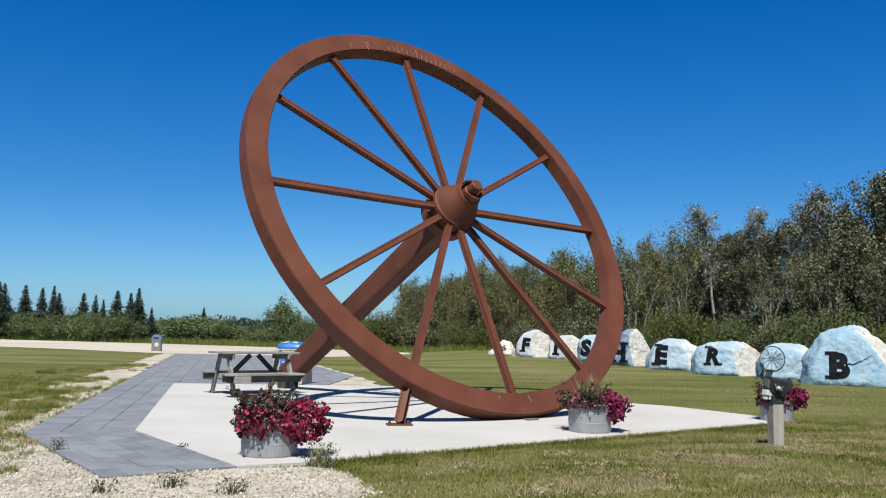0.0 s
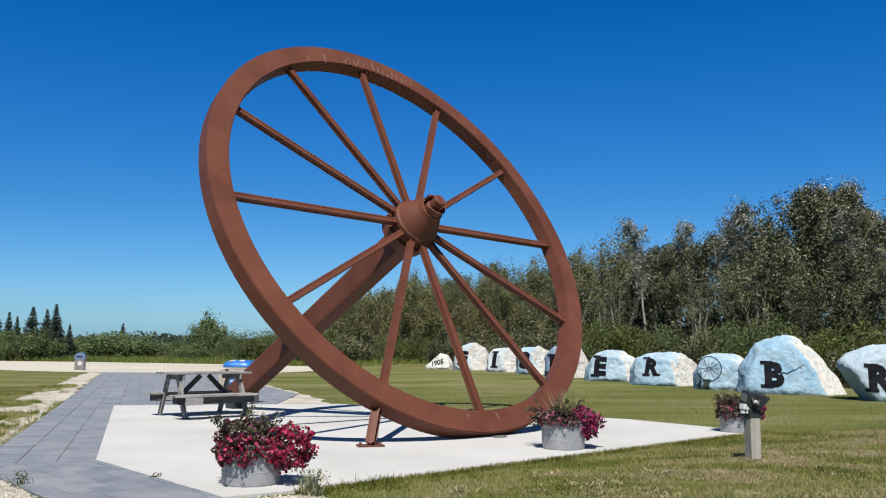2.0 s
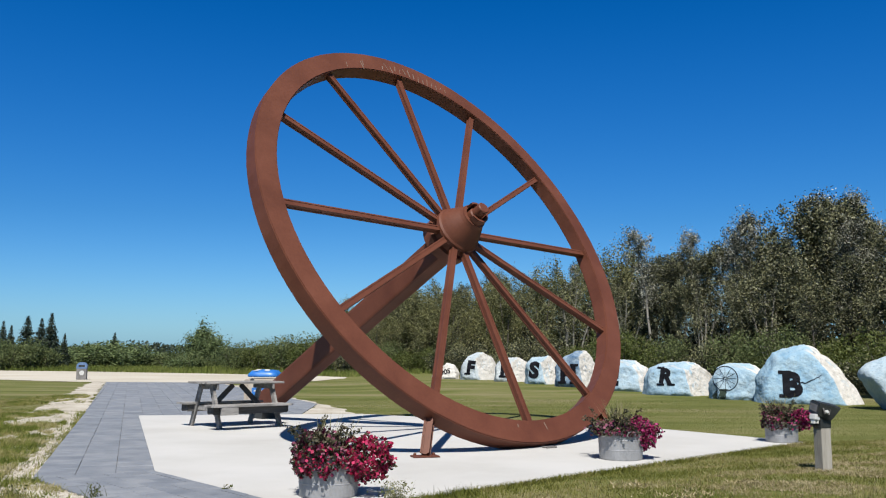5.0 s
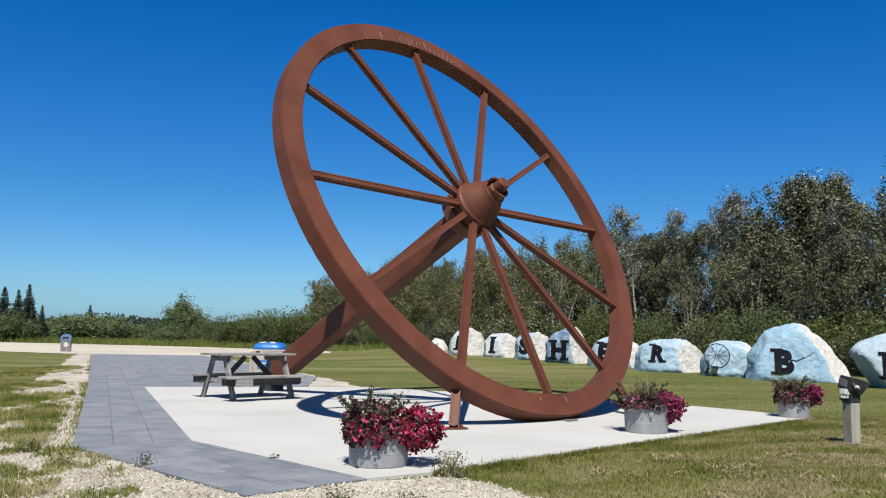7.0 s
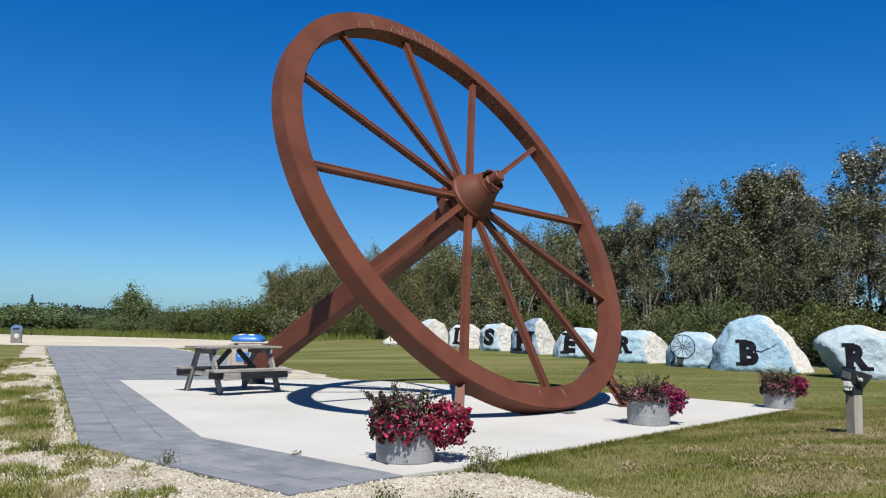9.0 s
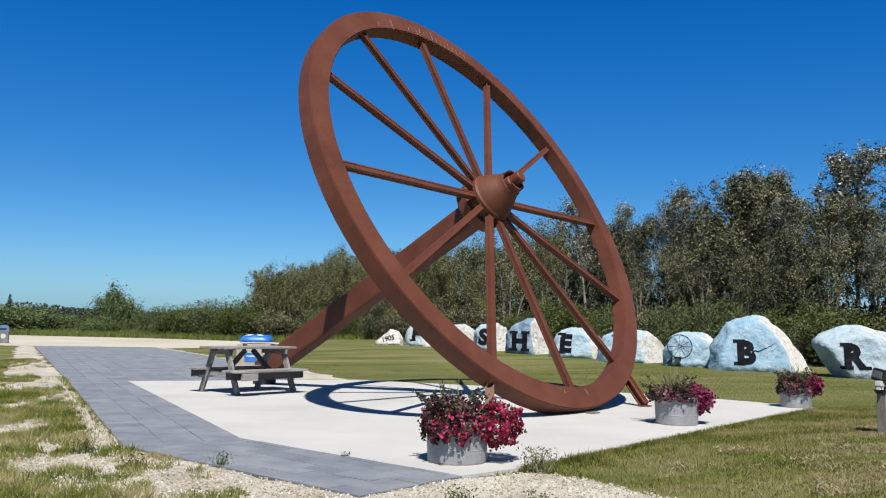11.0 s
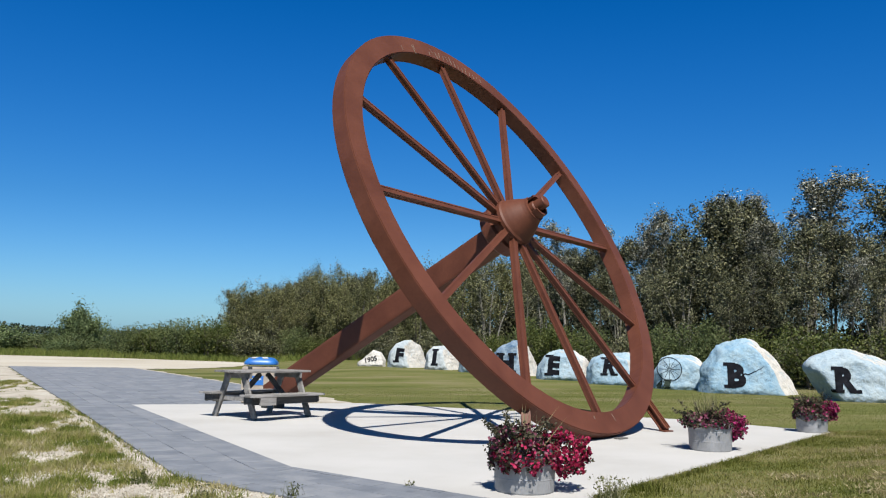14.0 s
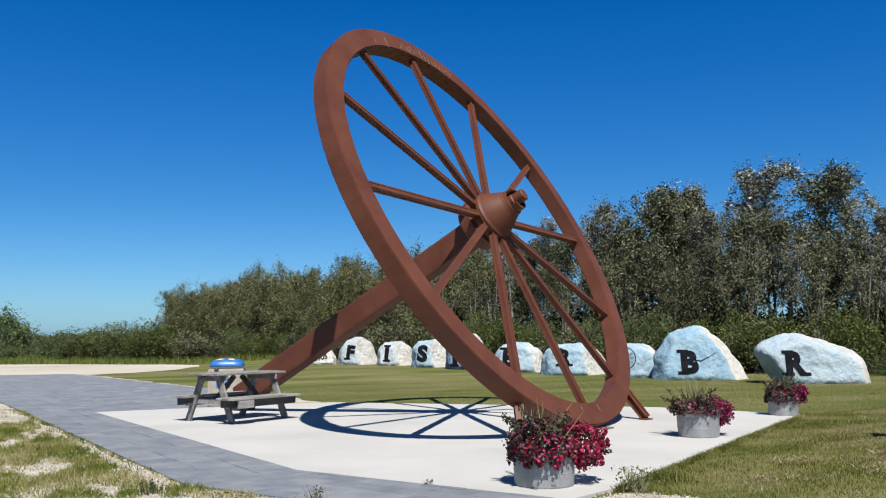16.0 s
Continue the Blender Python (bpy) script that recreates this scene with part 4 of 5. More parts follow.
FACE = -24.0
WHITE_SIDE = (0.82, -0.54, 0.28)
ROCKS = [
    # letter, place, turn, depth, letter height, letter x, letter z, seed, how blue, face, side, skyline
    ("1905", (2.45, 44.4), FACE + 6, 0.8, 0.34, 0.02, 0.34, 11, 0.0, (0, -1, 0.3), None, [(-0.72, 0), (-0.74, 0.16), (0.1, 0.84), (0.5, 0.75), (0.75, 0.3), (0.76, 0)]),
    ("F", (4.12, 43.2), FACE, 1.5, 0.62, -0.3, 0.58, 12, 0.45, (-0.1, -1, 0.15), (WHITE_SIDE, 0.1), [(-1.04, 0), (-1.0, 0.65), (-0.7, 1.12), (-0.2, 1.34), (0.55, 1.3), (0.92, 0.9), (1.06, 0.4), (1.06, 0)]),
    ("I", (5.4, 40.9), FACE, 1.4, 0.66, -0.33, 0.54, 13, 0.4, (-0.05, -1, 0.15), (WHITE_SIDE, 0.2), [(-0.95, 0), (-0.88, 0.7), (-0.55, 1.08), (0.3, 1.17), (0.82, 0.95), (0.97, 0.4), (0.97, 0)]),
    ("S", (6.45, 38.6), FACE, 1.4, 0.68, -0.32, 0.58, 14, 0.75, (-0.1, -1, 0.1), (WHITE_SIDE, 0.15), [(-0.9, 0), (-0.86, 0.85), (-0.55, 1.2), (0.78, 1.27), (0.92, 0.6), (0.92, 0)]),
    ("H", (7.5, 36.4), FACE, 1.6, 0.72, -0.33, 0.5, 15, 1.0, (-0.3, -1, 0.12), ((0.84, -0.52, 0.22), 0.3), [(-1.06, 0), (-1.0, 0.85), (-0.62, 1.27), (-0.1, 1.48), (0.32, 1.5), (0.7, 1.05), (1.0, 0.6), (1.06, 0)]),
    ("E", (8.8, 34.0), FACE, 1.5, 0.68, -0.42, 0.54, 16, 0.75, (0, -1, 0.2), (WHITE_SIDE, 0.6), [(-1.16, 0), (-1.12, 0.5), (-0.8, 1.0), (-0.2, 1.22), (0.45, 1.14), (0.98, 0.8), (1.16, 0.4), (1.16, 0)]),
    ("R", (10.15, 31.5), FACE, 1.6, 0.52, -0.5, 0.66, 17, 0.85, (-0.06, -1, 0.16), (WHITE_SIDE, 0.35), [(-1.42, 0), (-1.38, 0.55), (-1.1, 0.98), (-0.7, 1.18), (0.2, 1.22), (1.05, 1.05), (1.42, 0.8), (1.44, 0)]),
    ("wheel", (11.32, 29.2), FACE, 1.4, 0.8, -0.42, 0.7, 18, 0.85, (0, -1, 0.2), None, [(-1.02, 0), (-0.99, 0.6), (-0.65, 1.07), (-0.35, 1.19), (0.4, 1.21), (0.75, 1.05), (1.0, 0.5), (1.02, 0)]),
    ("B", (12.74, 27.2), FACE, 2.0, 0.72, -0.53, 0.57, 19, 0.95, (-0.06, -1, 0.22), ((0.8, -0.52, 0.38), 0.9), [(-1.68, 0), (-1.62, 0.75), (-1.08, 1.6), (-0.1, 1.9), (0.26, 1.78), (0.64, 1.4), (1.32, 0.58), (1.7, 0)]),
    ("R", (14.1, 23.55), FACE, 1.8, 0.66, -0.63, 0.6, 20, 0.65, (0.0, -1, 0.14), ((0.8, -0.5, 0.3), 1.35), [(-0.95, -0.1), (-1.68, 0.98), (-1.4, 1.28), (-0.65, 1.54), (-0.2, 1.54), (1.1, 1.12), (1.72, 0.78), (1.86, 0)]),
    ("", (15.1, 19.2), FACE, 1.7, 0.9, 0.0, 0.7, 21, 0.95, (0, -1, 0.2), None, [(-1.4, 0), (-1.3, 0.7), (-0.7, 1.25), (0.3, 1.3), (1.1, 0.9), (1.4, 0)]),
]
for ch, (x, y), turn, deep_by, size, lx, lz, seed, blue, face, side, skyline in ROCKS:
    bm = boulder(seed, skyline, deep_by, face, side)
    tree = BVHTree.FromBMesh(bm)
    what = {"wheel": "with a black painted wagon wheel emblem", "": "beside the lawn"}.get(ch, "with a black painted %s" % ("number" if ch == "1905" else "letter"))
    rock = holder("boulder", pose(x, y, -0.03 + ground_z(x, y), 0, 0, turn), "white and blue painted boulder " + what, "boulder", "painted boulders in a row")
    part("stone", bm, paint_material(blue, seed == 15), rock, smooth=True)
    if ch == "wheel":
        fig = bmesh.new()
        R, n = 0.42, 40
        o = [fig.verts.new((lx + R * math.cos(2 * math.pi * i / n), 0, lz + R * math.sin(2 * math.pi * i / n))) for i in range(n)]
        q = [fig.verts.new((lx + (R - 0.028) * math.cos(2 * math.pi * i / n), 0, lz + (R - 0.028) * math.sin(2 * math.pi * i / n))) for i in range(n)]
        for i in range(n):
            fig.faces.new((o[i], o[(i + 1) % n], q[(i + 1) % n], q[i]))
        for i in range(12):
            a = 2 * math.pi * i / 12
            c, s = math.cos(a), math.sin(a)
            for k in range(4):
                r1, r2 = 0.03 + 0.083 * k, 0.03 + 0.083 * (k + 1)
                fig.faces.new([fig.verts.new((lx + r * c - t * s, 0, lz + r * s + t * c)) for r, t in ((r1, -0.007), (r2, -0.007), (r2, 0.007), (r1, 0.007))])
        bmesh.ops.recalc_face_normals(fig, faces=fig.faces)
        on_face(fig, tree, "emblem", INK, rock, "black painted wagon wheel emblem")
        fig = bmesh.new()
        rows = []
        for k in range(7):
            z0 = 0.02 + 0.055 * k
            reach = 0.52 - 0.035 * k + 0.12 * noise.noise(Vector((k * 0.9, 4.2, 0)))
            rows.append([fig.verts.new((-0.93 + 0.04 * k + reach * i / 6, 0, z0)) for i in range(7)])
        for p, q in zip(rows, rows[1:]):
            for i in range(6):
                fig.faces.new((p[i], p[i + 1], q[i + 1], q[i]))
        on_face(fig, tree, "moss_stain", MOSS, rock, "dark green mossy stain", 0.01)
    elif ch:
        if ch == "B":
            # a crack in the rock beside the letter
            fig = bmesh.new()
            prev = None
            for i in range(15):
                f = i / 14
                cx, cz = lx + 0.22 + 0.66 * f, lz + 0.08 + 0.27 * f * f + 0.07 * noise.noise(Vector((i * 0.45, 3.3, 0)))
                wd = 0.022 * (1 - 0.7 * f)
                cur = (fig.verts.new((cx, 0, cz - wd)), fig.verts.new((cx, 0, cz + wd)))
                if prev:
                    fig.faces.new((prev[0], cur[0], cur[1], prev[1]))
                prev = cur
            on_face(fig, tree, "crack", INK, rock, "dark crack in the rock", 0.012)
        on_face(glyph(ch, size * (1.35 if ch != "1905" else 1.0), lx, lz, {"1905": 14, "F": -6, "I": -4, "S": -6, "E": -4}.get(ch, -9 if seed == 17 else 0), 0.03 if ch == "1905" else 0.062), tree, "letter" if ch != "1905" else "number", INK, rock, "black painted " + ("number" if ch == "1905" else "letter"))

# a low dark stone at the far edge of the road
bm = boulder(40, [(-0.6, 0), (-0.5, 0.3), (-0.1, 0.5), (0.4, 0.4), (0.6, 0)], 0.8)
st = part("edge_stone", bm, GREYBIN)
st.matrix_basis = pose(-32.2, 58.2, -0.02, 0, 0, 20)
tagged(st, "low dark stone at the edge of the gravel road", "stone")

# ---- trees ----


def broadleaf(seed, height, spread, mat, bark, leaves, leaf, base=0.25, stems=1, sweep=1.0, name="tree"):
    """One tree: tapered trunks, up-swept limbs with twigs, and a crown of many small leaves in uneven tufts along them."""
    rng = np.random.default_rng(seed)
    t = new(name)
    wood, tufts = bmesh.new(), []
    r0 = 0.0095 * height + 0.012
    for stem in range(stems):
        foot = rng.normal(0, 0.28, 2) if stem else np.zeros(2)
        tall = height * (1.0 if stem == 0 else rng.uniform(0.7, 0.95))
        lean = rng.normal(0, 0.055, 2) * height + foot * 1.2
        way = [(foot[0] + lean[0] * f * f + rng.normal(0, 0.004) * height, foot[1] + lean[1] * f * f + rng.normal(0, 0.004) * height, tall * f * 0.95) for f in np.linspace(0, 1, 8)]
        way[0] = (foot[0], foot[1], -0.1)
        bm = bmesh.new()
        tube(bm, way, [r0 * (1.12 - f) for f in np.linspace(0, 1, 8)], 6)
        part("trunk", bm, bark, t)
        n = int((18 + height) / (1 + 0.35 * (stems - 1)))
        for i in range(n):
            f = base + (0.98 - base) * (i + rng.uniform(0, 1)) / n
            k = f * 7
            p0, p1 = np.array(way[min(6, int(k))]), np.array(way[min(7, int(k) + 1)])
            p = p0 + (p1 - p0) * (k - int(k))
            g = (f - base) / (1 - base)
            reach = spread * (0.3 + 0.8 * math.sin(math.pi * min(1, g * 0.72 + 0.22))) * rng.uniform(0.4, 1.2)
            az = rng.uniform(0, 2 * math.pi)
            e = p + np.array([math.cos(az) * reach, math.sin(az) * reach, reach * sweep * rng.uniform(0.5, 1.5)])
            mid = p + (e - p) * 0.5 + np.array([0, 0, -0.1 * reach]) + rng.normal(0, 0.06, 3) * reach
            tube(wood, [tuple(p), tuple(mid), tuple(e)], [r0 * 0.38 * (1.1 - f), r0 * 0.22 * (1.1 - f), 0.005], 4)
            for u in (0.35, 0.55, 0.75, 0.9, 1.0):
                c = p + (mid - p) * 2 * u if u < 0.5 else mid + (e - mid) * (2 * u - 1)
                c = c + rng.normal(0, 0.16, 3) * spread * (0.4 + u)
                tufts.append((c, spread * rng.uniform(0.14, 0.3)))
        tufts.append((np.array(way[-1]), 0.25 * spread))
        tufts.append((np.array(way[-2]), 0.3 * spread))
    tagged(part("limb", wood, bark, t), kind="stuff")
    per = leaves / len(tufts)
    pts = []
    for c, r in tufts:
        q = rng.normal(0, 0.6, size=(max(3, int(per * rng.uniform(0.3, 1.7))), 3))
        pts.append(c + q * r * np.array([1, 1, 1.55]))
    pts = np.concatenate(pts)
    pts = pts[pts[:, 2] > 0.05]
    o = new("crown", leaf_mesh("crown", pts, rng.uniform(0.6, 1.35, len(pts)) * leaf, rng, mat, 0.62, corners=3))
    o.parent = t
    return t


def bush(seed, height, spread, mat, leaves, leaf, name="bush"):
    rng = np.random.default_rng(seed)
    t = new(name)
    bm = bmesh.new()
    pts = []
    n = 12
    for i in range(n):
        az, r = rng.uniform(0, 2 * math.pi), spread * math.sqrt(rng.uniform(0, 1))
        top = np.array([math.cos(az) * r, math.sin(az) * r, height * (1 - 0.55 * (r / spread) ** 2) * rng.uniform(0.6, 0.95)])
        foot = np.array([top[0] * 0.25, top[1] * 0.25, -0.05])
        mid = (top + foot) / 2 + rng.normal(0, 0.06, 3) * spread
        tube(bm, [tuple(foot), tuple(mid), tuple(top)], [0.03, 0.02, 0.006], 5)
        for c, k in ((top, 0.34), (mid, 0.36), ((top + mid) / 2, 0.36)):
            s = k * spread * rng.uniform(0.7, 1.2)
            q = rng.normal(size=(leaves // (3 * n), 3))
            q /= np.linalg.norm(q, axis=1)[:, None]
            pts.append(c + q * rng.uniform(0.2, 1.0, len(q))[:, None] ** 0.6 * np.array([s, s, s * 0.8]) * 1.25)
    tagged(part("stem", bm, BARK, t), kind="stuff")
    pts = np.concatenate(pts)
    pts = pts[pts[:, 2] > 0.0]
    o = new("crown", leaf_mesh("crown", pts, rng.uniform(0.6, 1.3, len(pts)) * leaf, rng, mat, 0.6, corners=3))
    o.parent = t
    return t


def spruce(seed, height, spread, name="spruce"):
    rng = np.random.default_rng(seed)
    t = new(name)
    bm = bmesh.new()
    tube(bm, [(0, 0, -0.1), (0.02, 0, height * 0.5), (0, 0.02, height)], [0.014 * height, 0.009 * height, 0.004], 7)
    part("trunk", bm, BARK, t)
    bm = bmesh.new()
    pts = []
    z = height * 0.12
    while z < height * 0.99:
        f = 1 - z / height
        k = rng.integers(5, 8)
        a0 = rng.uniform(0, 6.28)
        for i in range(k):
            az = a0 + 2 * math.pi * i / k + rng.normal(0, 0.2)
            L = spread * f * rng.uniform(0.65, 1.2) + 0.06
            e = np.array([math.cos(az) * L, math.sin(az) * L, z - 0.25 * L + 0.1])
            p = np.array([0, 0, z])
            tube(bm, [tuple(p), tuple(e)], [0.02, 0.004], 4)
            m = int(75 * L) + 16
            ff = rng.uniform(0.1, 1.0, m)[:, None]
            pts.append(p + (e - p) * ff + rng.normal(0, 0.1, (m, 3)) * (0.55 + L * 0.5))
        z += 0.3 * (0.6 + f) * rng.uniform(0.7, 1.3)
    tagged(part("limb", bm, BARK, t), kind="stuff")
    pts = np.concatenate(pts)
    o = new("crown", leaf_mesh("crown", pts, rng.uniform(0.2, 0.4, len(pts)) * np.clip(1.25 - pts[:, 2] / height, 0.35, 1.1), rng, NEEDLE, 0.45))
    o.parent = t
    return t


rng = np.random.default_rng(77)
# the edge of the wood behind the boulders, and how high it stands there
EDGE = [(27.0, 10.0, 9.0), (23.0, 18.0, 9.2), (20.0, 26.0, 8.4), (17.5, 33.0, 7.9), (14.5, 40.0, 8.3), (11.0, 47.0, 8.6), (6.0, 56.0, 7.9), (-0.5, 65.5, 7.3), (-5.0, 71.0, 7.0), (-8.0, 74.2, 6.2)]


def along(s):
    i = min(len(EDGE) - 2, int(s))
    f = s - i
    return [EDGE[i][k] + (EDGE[i + 1][k] - EDGE[i][k]) * f for k in range(3)]


def normal_at(s):
    i = min(len(EDGE) - 2, int(s))
    dx, dy = EDGE[i + 1][0] - EDGE[i][0], EDGE[i + 1][1] - EDGE[i][1]
    L = math.hypot(dx, dy)
    return dy / L, -dx / L


# poplars, dense trees, and clumps of thin pale stems
KINDS = [
    # height, spread, leaves, bark, how many leaves, base, stems, sweep, label
    (10.5, 1.05, LEAF_GREY, PALEBARK, 9500, 0.4, 1, 1.3, "tall slender poplar with silver-green leaves at the wood's edge"),
    (7.0, 1.15, LEAF_OLIVE, BARK, 9500, 0.3, 2, 0.9, "dense olive-leaved tree at the edge of the wood"),
    (10.5, 0.9, LEAF_GREY, PALEBARK, 7000, 0.45, 1, 1.4, "thin open poplar with silver-green leaves"),
    (8.5, 1.2, LEAF_OLIVE, BARK, 10500, 0.34, 1, 1.0, "dense olive-leaved tree at the edge of the wood"),
    (6.5, 0.6, LEAF_OLIVE, PALEBARK, 2600, 0.3, 5, 1.6, "clump of thin pale aspen stems with few leaves"),
    (7.0, 1.35, LEAF_WILLOW, BARK, 12000, 0.06, 3, 0.7, "broad bushy willow with olive leaves"),
]
kinds = [broadleaf(200 + i, tall, sp, lf, bk, count, 0.105, low, stems, sweep) for i, (tall, sp, lf, bk, count, low, stems, sweep, _) in enumerate(KINDS)]
labels = [k[-1] for k in KINDS]


def plant(proto, label, category, group, x, y, turn, sx, sz):
    proto.scale = (sx, sx, sz)
    c = copy_thing(proto, pose(x, y, -0.03 + ground_z(x, y), 0, 0, turn))
    return tagged(c, label, category, group)


for row, (off, step, hi, choice) in enumerate(((2.0, 0.34, 0.6, [4, 4, 4, 1]), (4.4, 0.27, 0.74, [1, 3, 4, 2]), (7.6, 0.24, 0.9, [0, 1, 3, 3, 3]), (11.5, 0.27, 0.96, [0, 2, 3, 3]))):
    s = 0.0
    while s < len(EDGE) - (1.6 if row == 0 else 1.0):
        x, y, h = along(s)
        nx, ny = normal_at(s)
        o = off + rng.normal(0, 0.7)
        hh = h * (hi if y < 50 else 0.5 + 0.5 * hi) * rng.uniform(0.86, 1.1)
        i = int(rng.choice(choice if y < 52 else [1, 3, 5, 5, 5]))
        k = hh / KINDS[i][0]
        plant(kinds[i], labels[i], "tree", "trees of the wood", x + nx * o + rng.normal(0, 0.4), y + ny * o + rng.normal(0, 0.4), rng.uniform(0, 360), k * rng.uniform(0.9, 1.2), k)
        s += step * rng.uniform(0.75, 1.25) * (1.0 if y < 58 else 0.8)
# the trees that stand out above the rest
for x, y, h, i, wide in ((14.6, 48.3, 8.7, 2, 1.0), (17.2, 48.5, 8.4, 0, 1.0), (18.4, 46.2, 9.0, 2, 0.9), (19.1, 45.4, 9.0, 0, 1.0), (21.3, 44.0, 9.2, 1, 1.1), (22.2, 44.2, 9.6, 3, 1.1), (23.4, 46.3, 10.0, 3, 1.2), (25.0, 46.6, 9.8, 3, 1.1), (27.0, 46.5, 9.0, 0, 1.0), (22.8, 44.8, 10.1, 0, 1.2), (24.2, 45.2, 9.9, 3, 1.1), (25.6, 45.3, 10.3, 0, 1.1), (28.8, 45.5, 12.2, 2, 1.6), (29.3, 45.9, 11.6, 0, 1.0), (32.2, 42.7, 11.4, 3, 1.2), (33.8, 42.0, 11.2, 0, 1.3), (12.7, 59.2, 7.7, 0, 1.0), (8.3, 65.4, 7.6, 3, 1.1)):
    plant(kinds[i], labels[i], "tree", "trees of the wood", x, y, 37 * x, h / KINDS[i][0] * wide, h / KINDS[i][0])
bushes = [bush(300 + i, 2.2, 1.5, (LEAF_OLIVE, LEAF_GREEN, LEAF_GREY, LEAF_DARK)[i], 6500, 0.09) for i in range(4)]
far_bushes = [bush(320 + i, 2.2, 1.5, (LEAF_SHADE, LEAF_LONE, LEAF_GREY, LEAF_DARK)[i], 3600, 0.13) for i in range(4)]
# tall shrubs whose darkened leaves paint the shade inside the wood
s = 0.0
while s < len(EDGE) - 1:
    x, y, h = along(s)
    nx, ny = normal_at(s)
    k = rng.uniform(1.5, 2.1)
    plant(far_bushes[0], "tall shrub inside the wood, shade put into its leaf colour", "shrub", "undergrowth inside the wood", x + nx * rng.uniform(5.0, 7.5), y + ny * rng.uniform(5.0, 7.5), rng.uniform(0, 360), k, k)
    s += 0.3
blabel = ["olive-green shrub at the foot of the wood", "fresh green shrub at the foot of the wood", "silver-leaved willow shrub at the foot of the wood", "dark green shrub at the foot of the wood"]
s = 0.0
while s < len(EDGE) - 1:
    x, y, h = along(s)
    nx, ny = normal_at(s)
    i = int(rng.choice([0, 0, 0, 0, 1, 3] if y < 45 else [0, 0, 1, 3]))
    k = rng.uniform(0.6, 1.15) * (1.0 if y < 50 else 1.3)
    plant(bushes[i], blabel[i], "shrub", "shrubs of the wood", x + nx * rng.uniform(-0.6, 1.0), y + ny * rng.uniform(-0.6, 1.0), rng.uniform(0, 360), k, k * rng.uniform(0.8, 1.2))
    s += 0.2 * rng.uniform(0.8, 1.2)
plant(bushes[1], "bright yellow-green shrub before the wood", "shrub", "shrubs of the wood", 10.6, 41.5, 30, 1.15, 1.3)
plant(bushes[1], "bright yellow-green shrub before the wood", "shrub", "shrubs of the wood", 17.2, 29.5, 80, 1.3, 1.2)

for x, y, k, j in ((-6.2, 70.5, 1.6, 1), (-9.0, 73.0, 1.5, 3), (-11.2, 75.0, 1.35, 1), (-13.5, 77.0, 1.2, 3), (-3.0, 67.5, 1.3, 0)):
    plant(bushes[j], blabel[min(j, 1)], "shrub", "shrubs of the wood", x, y, 90 * k, k * 1.15, k)

# scrub on the far side of the road, and the lone round tree
for i in range(120):
    f = i / 119
    x = -10.5 - 78 * f + rng.normal(0, 1.5)
    y = 86 + 26 * math.sin(min(1, f * 1.5) * math.pi / 2) + rng.normal(0, 4.0)
    k = rng.uniform(0.6, 1.35) * (0.7 if -27 < x < -12 else 1.0)
    j = int(rng.choice([1, 1, 3, 3, 3]))
    plant(far_bushes[j], "scrubby shrub beyond the gravel road", "shrub", "scrub beyond the road", x, y, rng.uniform(0, 360), k * 1.7, k * (1.0 + 0.12 * min(1, max(0, (-x - 25) / 10))))
for i in range(30):
    x = -30.5 - 24 * (i + rng.uniform(0, 1)) / 30
    y = 75.0 + (-x - 25) * 0.286 + rng.uniform(0, 2.0)
    k = rng.uniform(1.0, 1.45)
    plant(far_bushes[int(rng.choice([1, 3, 3]))], "scrubby shrub beyond the gravel road", "shrub", "scrub beyond the road", x, y, rng.uniform(0, 360), k, k)
lone = broadleaf(404, 4.1, 2.1, LEAF_LONE, BARK, 19000, 0.2, 0.03, 4, 0.5, "lone_tree")
lone.matrix_basis = pose(-21.2, 101.0, -0.05)
tagged(lone, "lone round bushy tree beyond the gravel road", "tree")
proto_spruce = [spruce(500 + i, 6.5, 2.1) for i in range(3)]
for i, (x, y, h) in enumerate([(-43.5, 79.0, 5.7), (-45.1, 82.7, 5.7), (-45.3, 87.1, 5.8), (-40.7, 81.6, 5.3), (-41.6, 85.7, 5.7), (-42.9, 89.5, 5.1), (-37.8, 84.2, 5.0), (-38.4, 88.3, 4.9), (-39.3, 92.3, 4.6), (-35.3, 86.4, 5.4), (-35.6, 90.6, 5.3), (-32.3, 84.4, 5.6), (-32.5, 88.6, 3.7), (-49.6, 160.9, 5.8)]):
    k = h / 6.5
    plant(proto_spruce[i % 3], "dark slender spruce beyond the gravel road", "spruce", "spruces beyond the road", x, y, i * 77, k * (0.72 + 0.1 * (i * 7 % 4)), k * 0.96)
for o in kinds + bushes + far_bushes + proto_spruce:
    for c in list(o.children_recursive):
        bpy.data.objects.remove(c)
    bpy.data.objects.remove(o)

# far woods along the horizon
pts = []
for i in range(46000):
    x = rng.uniform(-190, 60)
    y = 150 + rng.uniform(0, 25) + 0.1 * abs(x)
    top = 3.1 + 0.9 * noise.noise(Vector((x / 9, 1.5, 0))) + 0.7 * noise.noise(Vector((x / 2.6, 7, 0)))
    pts.append((x, y, rng.uniform(0, 1) ** 0.8 * top))
tagged(new("far_woods", leaf_mesh("far_woods", pts, rng.uniform(0.3, 0.65, len(pts)), rng, LEAF_FAR, 0.8, corners=3)), "dark line of far woods on the horizon", "woods", kind="stuff")

# ---- grass, weeds and loose stones ----
HARD = [PAD, PATH_NEAR, PATH_STRIP, PLAZA]
SOFT = [GRAVEL_FRONT, GRAVEL_LEFT, GRAVEL_BACK, ROAD]


